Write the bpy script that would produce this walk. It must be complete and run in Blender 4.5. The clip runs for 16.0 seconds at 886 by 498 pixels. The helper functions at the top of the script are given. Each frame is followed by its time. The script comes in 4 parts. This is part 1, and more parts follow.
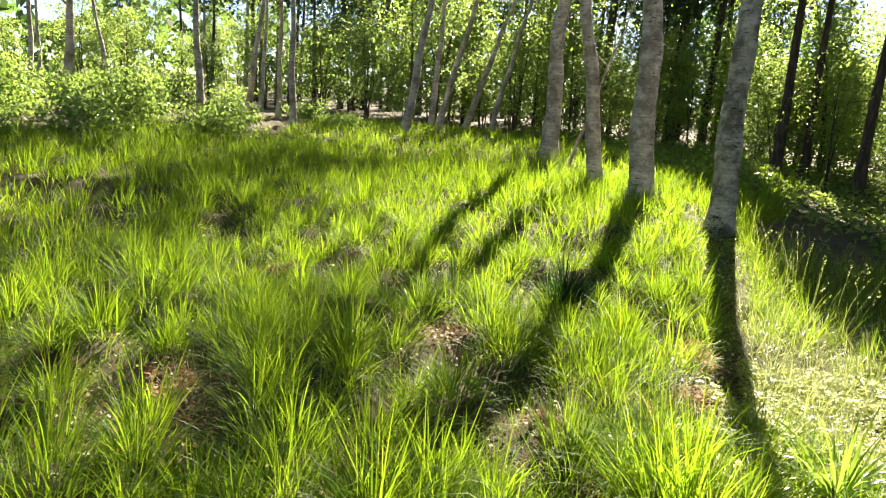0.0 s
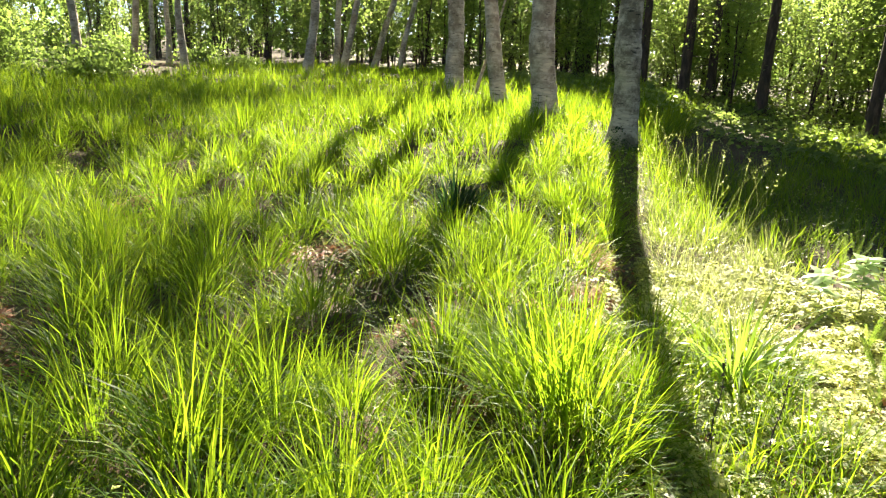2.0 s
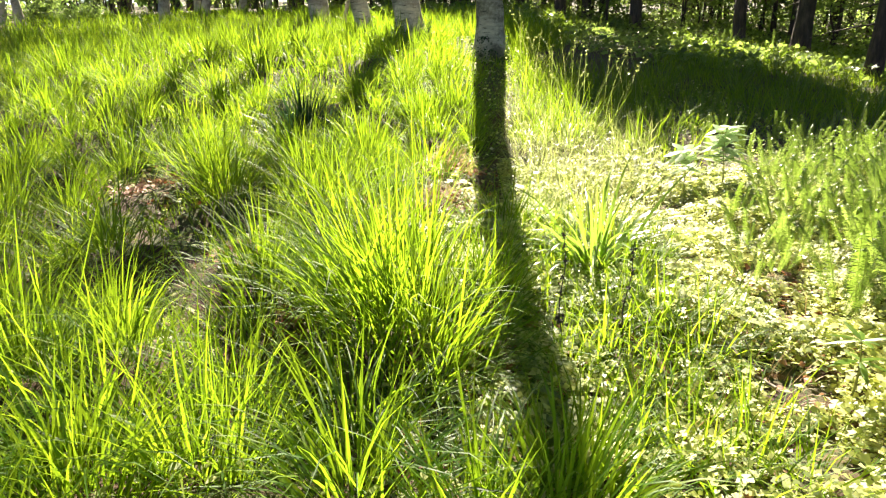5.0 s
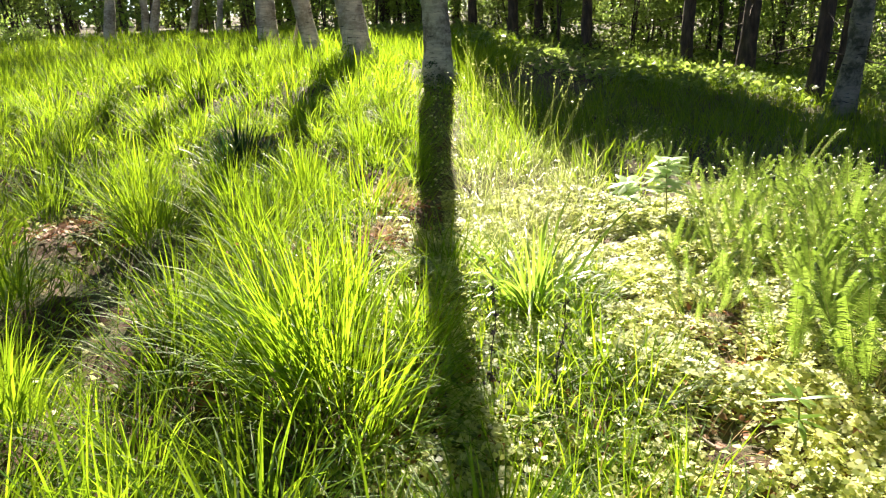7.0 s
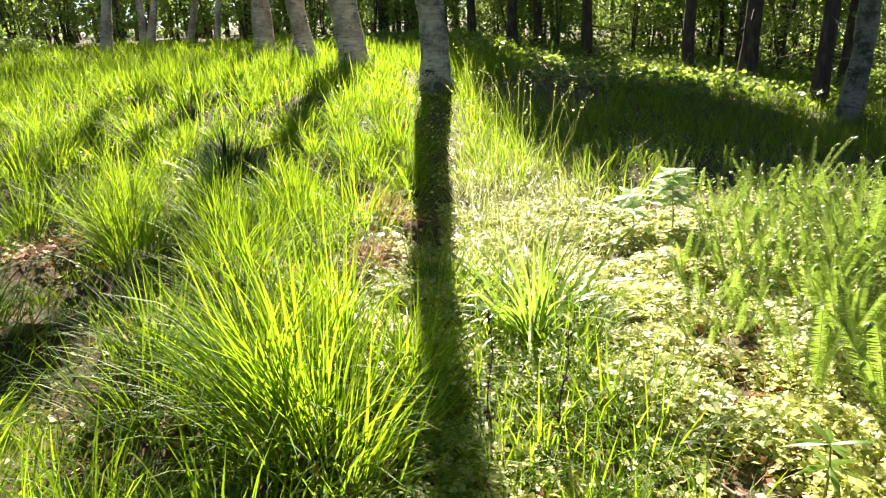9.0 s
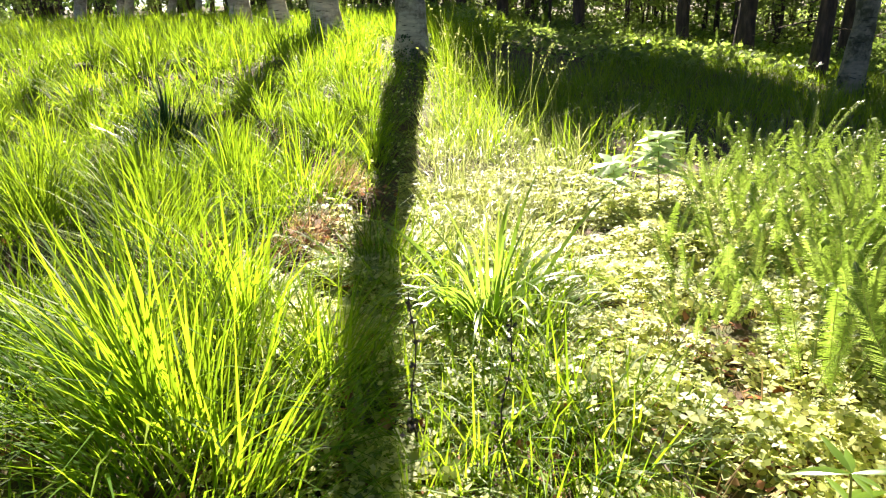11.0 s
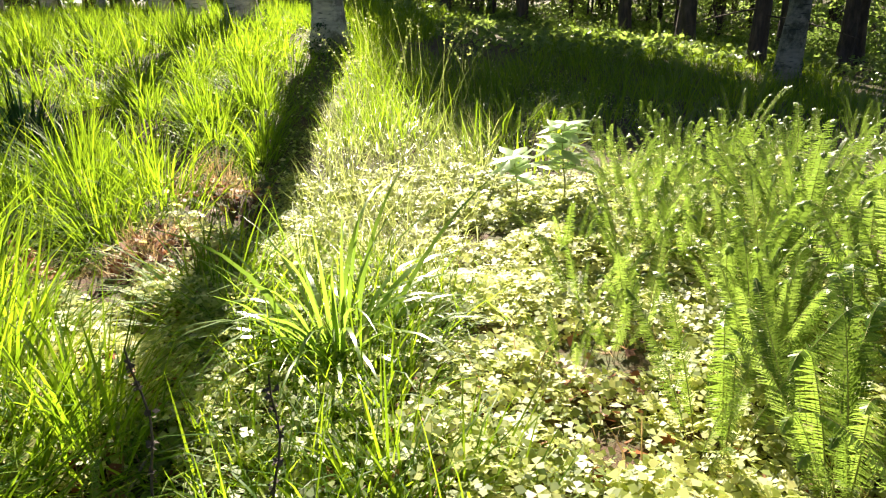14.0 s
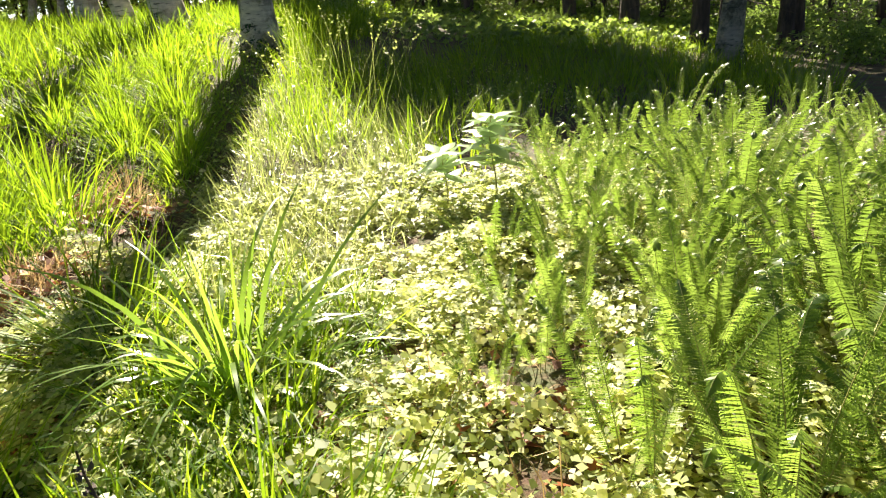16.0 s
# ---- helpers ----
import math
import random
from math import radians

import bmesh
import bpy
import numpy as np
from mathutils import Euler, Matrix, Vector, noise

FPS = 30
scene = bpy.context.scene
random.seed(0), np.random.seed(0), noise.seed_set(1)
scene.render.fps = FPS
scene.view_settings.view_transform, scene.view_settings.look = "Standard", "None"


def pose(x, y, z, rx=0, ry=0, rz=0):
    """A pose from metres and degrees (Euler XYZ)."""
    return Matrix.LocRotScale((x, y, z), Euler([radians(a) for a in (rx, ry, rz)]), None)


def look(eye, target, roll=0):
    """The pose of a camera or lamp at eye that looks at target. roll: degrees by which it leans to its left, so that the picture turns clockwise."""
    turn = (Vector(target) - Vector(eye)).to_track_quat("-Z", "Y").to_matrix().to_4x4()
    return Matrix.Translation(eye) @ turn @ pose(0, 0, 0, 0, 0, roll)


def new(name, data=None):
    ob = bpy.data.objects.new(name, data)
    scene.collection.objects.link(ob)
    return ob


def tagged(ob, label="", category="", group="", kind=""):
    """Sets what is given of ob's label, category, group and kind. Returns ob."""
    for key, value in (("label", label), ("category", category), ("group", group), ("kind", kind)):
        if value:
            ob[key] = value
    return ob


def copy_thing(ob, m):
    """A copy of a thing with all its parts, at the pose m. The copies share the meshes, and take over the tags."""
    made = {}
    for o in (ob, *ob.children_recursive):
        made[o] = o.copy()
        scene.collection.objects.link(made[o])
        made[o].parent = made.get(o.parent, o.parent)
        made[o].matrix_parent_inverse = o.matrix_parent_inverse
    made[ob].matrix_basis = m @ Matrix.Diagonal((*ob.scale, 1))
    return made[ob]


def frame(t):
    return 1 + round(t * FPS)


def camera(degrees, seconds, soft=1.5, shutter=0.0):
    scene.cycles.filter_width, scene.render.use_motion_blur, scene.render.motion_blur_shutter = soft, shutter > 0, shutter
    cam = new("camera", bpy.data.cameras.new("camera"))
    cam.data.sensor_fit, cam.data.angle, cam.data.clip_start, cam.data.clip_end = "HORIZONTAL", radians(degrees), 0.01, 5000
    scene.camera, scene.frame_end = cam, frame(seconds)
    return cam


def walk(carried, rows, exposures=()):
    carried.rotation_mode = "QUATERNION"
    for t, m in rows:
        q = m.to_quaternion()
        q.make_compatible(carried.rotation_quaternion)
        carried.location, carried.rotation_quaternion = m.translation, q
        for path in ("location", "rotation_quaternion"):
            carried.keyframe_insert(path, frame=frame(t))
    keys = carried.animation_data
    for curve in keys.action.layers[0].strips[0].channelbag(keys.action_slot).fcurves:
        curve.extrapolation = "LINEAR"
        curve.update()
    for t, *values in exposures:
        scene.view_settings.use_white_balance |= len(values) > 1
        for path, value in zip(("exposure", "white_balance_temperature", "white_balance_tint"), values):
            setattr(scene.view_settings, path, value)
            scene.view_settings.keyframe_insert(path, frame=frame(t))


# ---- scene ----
cam = camera(65.0, 16.0, 1.2)
EXPOSURES = [(0, 2.42, 6900, 13), (1.5, 2.56, 6900, 13), (4.5, 2.55, 6900, 13), (7.5, 2.36, 6900, 13), (11, 2.45, 6900, 13), (13.5, 2.25, 6900, 13), (16, 2.25, 6900, 13)]
PATH = [
    (0, (-0.74, 2.29, 1.598), (-1.285, 4.163, 1.157), 4.4),
    (0.5, (-0.673, 2.412, 1.491), (-1.158, 4.292, 1.013), 3.8),
    (1, (-0.602, 2.559, 1.371), (-1.036, 4.444, 0.86), 3.2),
    (1.5, (-0.53, 2.702, 1.266), (-0.911, 4.591, 0.731), 2.9),
    (2, (-0.459, 2.817, 1.166), (-0.79, 4.708, 0.607), 2.3),
    (2.5, (-0.392, 2.912, 1.068), (-0.676, 4.802, 0.477), 2.6),
    (3, (-0.332, 3.006, 0.969), (-0.563, 4.892, 0.345), 3.1),
    (3.5, (-0.272, 3.085, 0.889), (-0.463, 4.966, 0.235), 1.3),
    (4, (-0.22, 3.146, 0.833), (-0.37, 5.023, 0.158), 0.7),
    (4.5, (-0.176, 3.193, 0.796), (-0.284, 5.067, 0.104), 0.1),
    (4.7, (-0.151, 3.207, 0.792), (-0.249, 5.08, 0.097), -1.0),
    (6.8, (0.007, 3.394, 0.868), (0.045, 5.281, 0.207), -1.3),
    (7, (0.014, 3.406, 0.865), (0.055, 5.296, 0.212), -1.7),
    (7.5, (0.025, 3.445, 0.872), (0.07, 5.338, 0.226), -1.9),
    (8, (0.032, 3.49, 0.876), (0.074, 5.385, 0.236), -2.4),
    (8.5, (0.041, 3.538, 0.878), (0.073, 5.435, 0.244), -2.8),
    (8.7, (0.045, 3.563, 0.873), (0.076, 5.46, 0.241), -2.5),
    (10.8, (0.222, 3.994, 0.691), (0.272, 5.872, 0.008), -1.5),
    (11, (0.261, 4.036, 0.668), (0.311, 5.914, -0.018), -2.0),
    (11.5, (0.345, 4.129, 0.623), (0.418, 6.001, -0.076), -1.2),
    (12, (0.436, 4.224, 0.579), (0.531, 6.093, -0.126), -1.4),
    (12.5, (0.511, 4.296, 0.556), (0.63, 6.163, -0.151), -1.2),
    (13, (0.563, 4.351, 0.555), (0.696, 6.218, -0.149), -1.5),
    (13.5, (0.606, 4.407, 0.553), (0.757, 6.274, -0.147), -1.3),
    (14, (0.645, 4.455, 0.555), (0.809, 6.321, -0.145), -2.1),
    (14.5, (0.683, 4.495, 0.56), (0.864, 6.36, -0.139), -2.9),
    (15, (0.726, 4.534, 0.56), (0.929, 6.398, -0.137), -3.1),
    (15.5, (0.772, 4.576, 0.547), (1.002, 6.435, -0.155), -3.1),
    (16, (0.828, 4.628, 0.517), (1.087, 6.477, -0.2), -4.8),
]
walk(cam, [(t, look(eye, target, roll)) for t, eye, target, roll in PATH], EXPOSURES)

# ---- world, sun, exposure ----
SUN_EL, SUN_AZ = radians(36), radians(1.0)      # azimuth from +y towards +x
world = bpy.data.worlds.new("sky")
scene.world = world
world.use_nodes = True
wn = world.node_tree.nodes
sky = wn.new("ShaderNodeTexSky")
sky.sky_type, sky.sun_disc = "NISHITA", False
sky.air_density, sky.dust_density, sky.ozone_density = 0.35, 0.2, 1.0
sky.sun_elevation, sky.sun_rotation = SUN_EL, SUN_AZ
world.node_tree.links.new(sky.outputs[0], wn["Background"].inputs[0])
wn["Background"].inputs[1].default_value = 0.05
sun = new("sun", bpy.data.lights.new("sun", "SUN"))
sun.data.energy, sun.data.angle, sun.data.color = 5.0, radians(0.6), (1.0, 0.93, 0.78)
sun.matrix_world = look((math.sin(SUN_AZ) * 40, math.cos(SUN_AZ) * 40, math.tan(SUN_EL) * 40), (0, 0, 0))

rng = np.random.default_rng(7)


# ---- materials ----
def material(name):
    m = bpy.data.materials.new(name)
    m.use_nodes = True
    n, l = m.node_tree.nodes, m.node_tree.links
    return m, n, l, n["Principled BSDF"], n["Material Output"]


def ramp(n, stops):
    r = n.new("ShaderNodeValToRGB")
    while len(r.color_ramp.elements) < len(stops):
        r.color_ramp.elements.new(0.5)
    for e, (p, c) in zip(r.color_ramp.elements, stops):
        e.position, e.color = p, (*c, 1)
    return r


def leafy(name, colours, through_colour, share=0.5, rough=0.45, blotch=6.0, island=True, gloss=0.35):
    """A thin leaf: gloss and colour on the face, light passing through it, each leaf a little different."""
    m, n, l, b, out = material(name)
    if island:
        pick = n.new("ShaderNodeNewGeometry").outputs["Random Per Island"]
    else:
        pick = n.new("ShaderNodeObjectInfo").outputs["Random"]
    co = n.new("ShaderNodeTexCoord")
    tex = n.new("ShaderNodeTexNoise")
    tex.inputs["Scale"].default_value, tex.inputs["Detail"].default_value = blotch, 3
    l.new(co.outputs["Object"], tex.inputs["Vector"])
    mix = n.new("ShaderNodeMath")
    mix.operation = "MULTIPLY_ADD"
    l.new(tex.outputs["Fac"], mix.inputs[0])
    mix.inputs[1].default_value = 0.9
    sub = n.new("ShaderNodeMath")
    sub.operation = "MULTIPLY_ADD"
    l.new(pick, sub.inputs[0])
    sub.inputs[1].default_value, sub.inputs[2].default_value = 0.75, -0.33
    l.new(sub.outputs[0], mix.inputs[2])
    r = ramp(n, [(i / (len(colours) - 1) * 0.8 + 0.1, c) for i, c in enumerate(colours)])
    l.new(mix.outputs[0], r.inputs[0])
    l.new(r.outputs[0], b.inputs["Base Color"])
    b.inputs["Roughness"].default_value = rough
    b.inputs["Specular IOR Level"].default_value = gloss
    tr = n.new("ShaderNodeBsdfTranslucent")
    tint = n.new("ShaderNodeMixRGB")
    tint.blend_type, tint.inputs[0].default_value = "MIX", 0.55
    tint.inputs[1].default_value = (*through_colour, 1)
    bright = n.new("ShaderNodeMixRGB")
    bright.blend_type, bright.inputs[0].default_value = "MULTIPLY", 1.0
    bright.inputs[2].default_value = (2.6, 2.6, 2.6, 1)
    l.new(r.outputs[0], bright.inputs[1])
    l.new(bright.outputs[0], tint.inputs[2])
    l.new(tint.outputs[0], tr.inputs[0])
    sh = n.new("ShaderNodeMixShader")
    sh.inputs[0].default_value = share
    l.new(b.outputs[0], sh.inputs[1])
    l.new(tr.outputs[0], sh.inputs[2])
    l.new(sh.outputs[0], out.inputs[0])
    return m


def bark_birch(name, pale, dark, patch):
    m, n, l, b, out = material(name)
    co = n.new("ShaderNodeTexCoord")
    mp = n.new("ShaderNodeMapping")
    mp.inputs["Scale"].default_value = (5, 5, 26)
    l.new(co.outputs["Object"], mp.inputs[0])
    lent = n.new("ShaderNodeTexNoise")
    lent.inputs["Scale"].default_value, lent.inputs["Detail"].default_value = 1.6, 5
    l.new(mp.outputs[0], lent.inputs["Vector"])
    lr = ramp(n, [(0.31, (1, 1, 1)), (0.40, (0, 0, 0))])
    l.new(lent.outputs["Fac"], lr.inputs[0])
    big = n.new("ShaderNodeTexNoise")
    big.inputs["Scale"].default_value, big.inputs["Detail"].default_value, big.inputs["Roughness"].default_value = 3.2, 9, 0.72
    l.new(co.outputs["Object"], big.inputs["Vector"])
    br = ramp(n, [(0.46, (0, 0, 0)), (0.57, (1, 1, 1))])
    l.new(big.outputs["Fac"], br.inputs[0])
    mp2 = n.new("ShaderNodeMapping")
    mp2.inputs["Scale"].default_value = (3, 3, 11)
    l.new(co.outputs["Object"], mp2.inputs[0])
    band = n.new("ShaderNodeTexNoise")
    band.inputs["Scale"].default_value, band.inputs["Detail"].default_value, band.inputs["Roughness"].default_value = 1.3, 8, 0.7
    l.new(mp2.outputs[0], band.inputs["Vector"])
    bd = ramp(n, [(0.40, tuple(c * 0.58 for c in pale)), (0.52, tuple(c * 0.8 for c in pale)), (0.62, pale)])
    l.new(band.outputs["Fac"], bd.inputs[0])
    m1 = n.new("ShaderNodeMixRGB")
    m1.inputs[2].default_value = (*patch, 1)
    l.new(bd.outputs[0], m1.inputs[1])
    l.new(br.outputs[0], m1.inputs[0])
    m2 = n.new("ShaderNodeMixRGB")
    m2.inputs[2].default_value = (*dark, 1)
    l.new(lr.outputs[0], m2.inputs[0])
    l.new(m1.outputs[0], m2.inputs[1])
    l.new(m2.outputs[0], b.inputs["Base Color"])
    b.inputs["Roughness"].default_value = 0.75
    bump = n.new("ShaderNodeBump")
    bump.inputs["Strength"].default_value, bump.inputs["Distance"].default_value = 0.7, 0.02
    add = n.new("ShaderNodeMath")
    add.operation = "SUBTRACT"
    l.new(big.outputs["Fac"], add.inputs[0])
    l.new(lr.outputs[0], add.inputs[1])
    l.new(add.outputs[0], bump.inputs["Height"])
    l.new(bump.outputs[0], b.inputs["Normal"])
    return m


def rough_stuff(name, stops, scale, bump_d=0.02, rough=0.9, stretch=(1, 1, 1)):
    m, n, l, b, out = material(name)
    co = n.new("ShaderNodeTexCoord")
    mp = n.new("ShaderNodeMapping")
    mp.inputs["Scale"].default_value = stretch
    l.new(co.outputs["Object"], mp.inputs[0])
    t = n.new("ShaderNodeTexNoise")
    t.inputs["Scale"].default_value, t.inputs["Detail"].default_value, t.inputs["Roughness"].default_value = scale, 9, 0.68
    l.new(mp.outputs[0], t.inputs["Vector"])
    r = ramp(n, stops)
    l.new(t.outputs["Fac"], r.inputs[0])
    l.new(r.outputs[0], b.inputs["Base Color"])
    b.inputs["Roughness"].default_value = rough
    bump = n.new("ShaderNodeBump")
    bump.inputs["Strength"].default_value, bump.inputs["Distance"].default_value = 0.9, bump_d
    l.new(t.outputs["Fac"], bump.inputs["Height"])
    l.new(bump.outputs[0], b.inputs["Normal"])
    return m


M_SOIL = rough_stuff("peaty_soil", [(0.3, (0.022, 0.012, 0.006)), (0.46, (0.07, 0.034, 0.015)), (0.56, (0.05, 0.065, 0.015)), (0.72, (0.17, 0.075, 0.03))], 5.0, 0.04)
M_GRASS = leafy("meadow_grass", [(0.015, 0.048, 0.006), (0.052, 0.13, 0.009), (0.165, 0.225, 0.015)], (0.455, 0.61, 0.015), 0.5, 0.5, 1.2, gloss=0.22)
M_GRASS_FINE = leafy("fine_grass", [(0.07, 0.11, 0.018), (0.16, 0.2, 0.035), (0.34, 0.34, 0.12)], (0.52, 0.58, 0.2), 0.42, 0.32, 1.5, gloss=0.6)
M_STRAW = leafy("dry_grass", [(0.16, 0.10, 0.045), (0.30, 0.21, 0.10), (0.42, 0.32, 0.17)], (0.45, 0.30, 0.12), 0.3, 0.6, 3)
M_REED = leafy("broad_grass", [(0.05, 0.10, 0.015), (0.12, 0.20, 0.03)], (0.38, 0.55, 0.05), 0.5, 0.28, 4, gloss=0.6)
M_DARK_BLADE = leafy("dark_blade", [(0.008, 0.03, 0.01), (0.02, 0.06, 0.016)], (0.05, 0.12, 0.03), 0.25, 0.4, 4, gloss=0.3)
M_FERN = leafy("fern_leaf", [(0.03, 0.075, 0.01), (0.085, 0.15, 0.016), (0.15, 0.22, 0.045)], (0.32, 0.42, 0.06), 0.40, 0.34, 2.0, island=False, gloss=0.5)
M_SORREL = leafy("ground_leaf", [(0.045, 0.085, 0.012), (0.24, 0.29, 0.055), (0.58, 0.56, 0.26)], (0.80, 0.81, 0.26), 0.45, 0.52, 2.2, gloss=0.6)
M_LITTER = leafy("dead_leaf", [(0.09, 0.035, 0.015), (0.24, 0.085, 0.035), (0.42, 0.24, 0.14)], (0.40, 0.13, 0.05), 0.2, 0.6, 2)
M_BIRCH_LEAF = leafy("birch_leaf", [(0.04, 0.09, 0.015), (0.07, 0.14, 0.02), (0.10, 0.17, 0.03)], (0.50, 0.62, 0.08), 0.5, 0.35, 0.5)
M_WOODS_LEAF = leafy("woodland_leaf", [(0.035, 0.08, 0.018), (0.07, 0.13, 0.03), (0.12, 0.18, 0.045)], (0.62, 0.76, 0.15), 0.56, 0.36, 0.4)
M_NEEDLE = leafy("needles", [(0.012, 0.035, 0.012), (0.025, 0.06, 0.018), (0.04, 0.075, 0.022)], (0.08, 0.14, 0.03), 0.22, 0.5, 0.6)
M_SHRUB_LEAF = leafy("shrub_leaf", [(0.05, 0.10, 0.02), (0.09, 0.16, 0.03), (0.13, 0.20, 0.045)], (0.50, 0.64, 0.12), 0.48, 0.32, 0.8)
# glossy leaf whose pale base colours stand in for the sun's white glare
M_GLARE_LEAF = leafy("glossy_glare_leaf", [(0.22, 0.30, 0.16), (0.34, 0.42, 0.26)], (0.6, 0.7, 0.35), 0.4, 0.22, 9, gloss=0.9)
M_BIRCH = bark_birch("birch_bark", (0.70, 0.62, 0.52), (0.04, 0.03, 0.025), (0.27, 0.22, 0.17))
M_BIRCH_OLD = bark_birch("old_birch_bark", (0.66, 0.60, 0.50), (0.03, 0.025, 0.02), (0.17, 0.145, 0.11))
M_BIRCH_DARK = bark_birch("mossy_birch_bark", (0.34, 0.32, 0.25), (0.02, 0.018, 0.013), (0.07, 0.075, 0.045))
M_PINE = rough_stuff("conifer_bark", [(0.3, (0.02, 0.015, 0.012)), (0.5, (0.07, 0.05, 0.038)), (0.72, (0.16, 0.12, 0.09))], 9, 0.03, 0.9, (1, 1, 0.25))
M_TWIG = rough_stuff("dead_twig", [(0.3, (0.07, 0.055, 0.045)), (0.7, (0.30, 0.25, 0.2))], 30, 0.004)
M_STALK = rough_stuff("withered_stalk", [(0.3, (0.02, 0.014, 0.011)), (0.7, (0.13, 0.10, 0.09))], 30, 0.004)
M_STEM = rough_stuff("green_stem", [(0.3, (0.16, 0.19, 0.04)), (0.7, (0.36, 0.32, 0.10))], 20, 0.002, 0.5)
M_LOG = rough_stuff("bleached_wood", [(0.3, (0.30, 0.27, 0.23)), (0.7, (0.62, 0.58, 0.52))], 12, 0.01, 0.8, (1, 1, 4))
M_DISTANCE = leafy("distant_leaf", [(0.02, 0.05, 0.014), (0.05, 0.09, 0.02), (0.09, 0.14, 0.035)], (0.2, 0.34, 0.06), 0.45, 0.5, 0.15)


# ---- mesh helpers ----
def smooth(a, b, v):
    t = np.clip((np.asarray(v, float) - a) / (b - a), 0, 1)
    return t * t * (3 - 2 * t)


def hummock(x, y):
    """0 in the hollows, 1 on the tussock mounds of the wet meadow."""
    n = np.sin(4.3 * x + 1.9 * np.sin(1.9 * y + 0.6)) * np.sin(3.7 * y + 2.1 * np.sin(2.3 * x + 1.0)) + 0.35 * np.sin(9.1 * x + 2 * np.sin(3.1 * y)) * np.sin(8.3 * y + 1.3)
    return smooth(-0.30, 0.5, n) * smooth(0.25, -0.35, x - 0.25 * np.maximum(0, y - 12)) * smooth(3.6, 4.6, y)


def ground_z(x, y):
    x, y = np.asarray(x, float), np.asarray(y, float)
    z = -0.47 + 0.47 * smooth(7.8, 11.8, y) * smooth(1.6, -0.6, x - 0.12 * (y - 10)) + 0.22 * smooth(9, 17, y) * (1 - smooth(1.6, -0.6, x - 0.12 * (y - 10)))
    z = z + 0.15 * smooth(12, 26, y) * smooth(1.0, -7.0, x)
    z = z - 0.11 * np.maximum(0, x - 1.4) * smooth(7, 14, y) * (1 - 0.75 * smooth(18, 34, y)) * (1 - smooth(9, 30, x))
    z = z + 0.035 * np.sin(x * 2.3 + 1.1 * np.sin(y * 1.7)) * np.cos(y * 2.1 + 0.7 * x) + 0.02 * np.sin(x * 6.1 + y * 1.3) * np.sin(y * 5.3 - x)
    return z + 0.17 * hummock(x, y) - 0.05 * smooth(0.25, -0.35, x) * smooth(3.6, 4.6, y)


def gz(x, y):
    return float(ground_z(x, y))


def mesh_np(name, v, f, mat, shade=False):
    """A mesh from vertex rows and quads."""
    me = bpy.data.meshes.new(name)
    f = np.asarray(f, np.int32)
    me.vertices.add(len(v))
    me.vertices.foreach_set("co", np.asarray(v, np.float32).ravel())
    me.loops.add(f.size)
    me.loops.foreach_set("vertex_index", f.ravel())
    me.polygons.add(len(f))
    me.polygons.foreach_set("loop_start", np.arange(0, f.size, f.shape[1], dtype=np.int32))
    if shade:
        me.polygons.foreach_set("use_smooth", np.ones(len(f), bool))
    me.update(calc_edges=True)
    me.validate()
    me.materials.append(mat)
    return me


def joined(*pairs):
    vs, fs, k = [], [], 0
    for v, f in pairs:
        vs.append(v)
        fs.append(np.asarray(f) + k)
        k += len(v)
    return np.concatenate(vs), np.concatenate(fs)


def part(name, me, parent, label=""):
    ob = new(name, me)
    ob.parent = parent
    return tagged(ob, label)


def thing(name, label, category, m=None, group="", kind=""):
    ob = new(name)
    ob.empty_display_size = 0.1
    if m is not None:
        ob.matrix_basis = m
    return tagged(ob, label, category, group, kind)


def tube(points, radii, sides=10, lump=0.0, seed=0):
    """A round, slightly uneven tube along points, as vertices and quads."""
    p = np.asarray(points, float)
    r = np.asarray(radii, float)
    d = np.gradient(p, axis=0)
    d /= np.linalg.norm(d, axis=1)[:, None]
    ref = np.where(np.abs(d[:, 2:3]) > 0.9, np.array([[1.0, 0, 0]]), np.array([[0, 0, 1.0]]))
    a = np.cross(d, ref)
    a /= np.linalg.norm(a, axis=1)[:, None]
    b = np.cross(d, a)
    g = np.random.default_rng(seed)
    th = np.arange(sides) * 2 * np.pi / sides
    wob = 1 + lump * (g.normal(size=(len(p), sides)) * 0.5 + np.sin(th * 2 + g.uniform(0, 6))[None] * 0.8 + np.sin(th[None] * 3 + np.linspace(0, 9, len(p))[:, None]) * 0.5)
    ring = (np.cos(th)[None, :, None] * a[:, None] + np.sin(th)[None, :, None] * b[:, None]) * (r[:, None] * wob)[:, :, None]
    v = (p[:, None] + ring).reshape(-1, 3)
    i, j = np.meshgrid(np.arange(len(p) - 1), np.arange(sides), indexing="ij")
    k = (j + 1) % sides
    f = np.stack([i * sides + j, i * sides + k, (i + 1) * sides + k, (i + 1) * sides + j], -1).reshape(-1, 4)
    return v, f


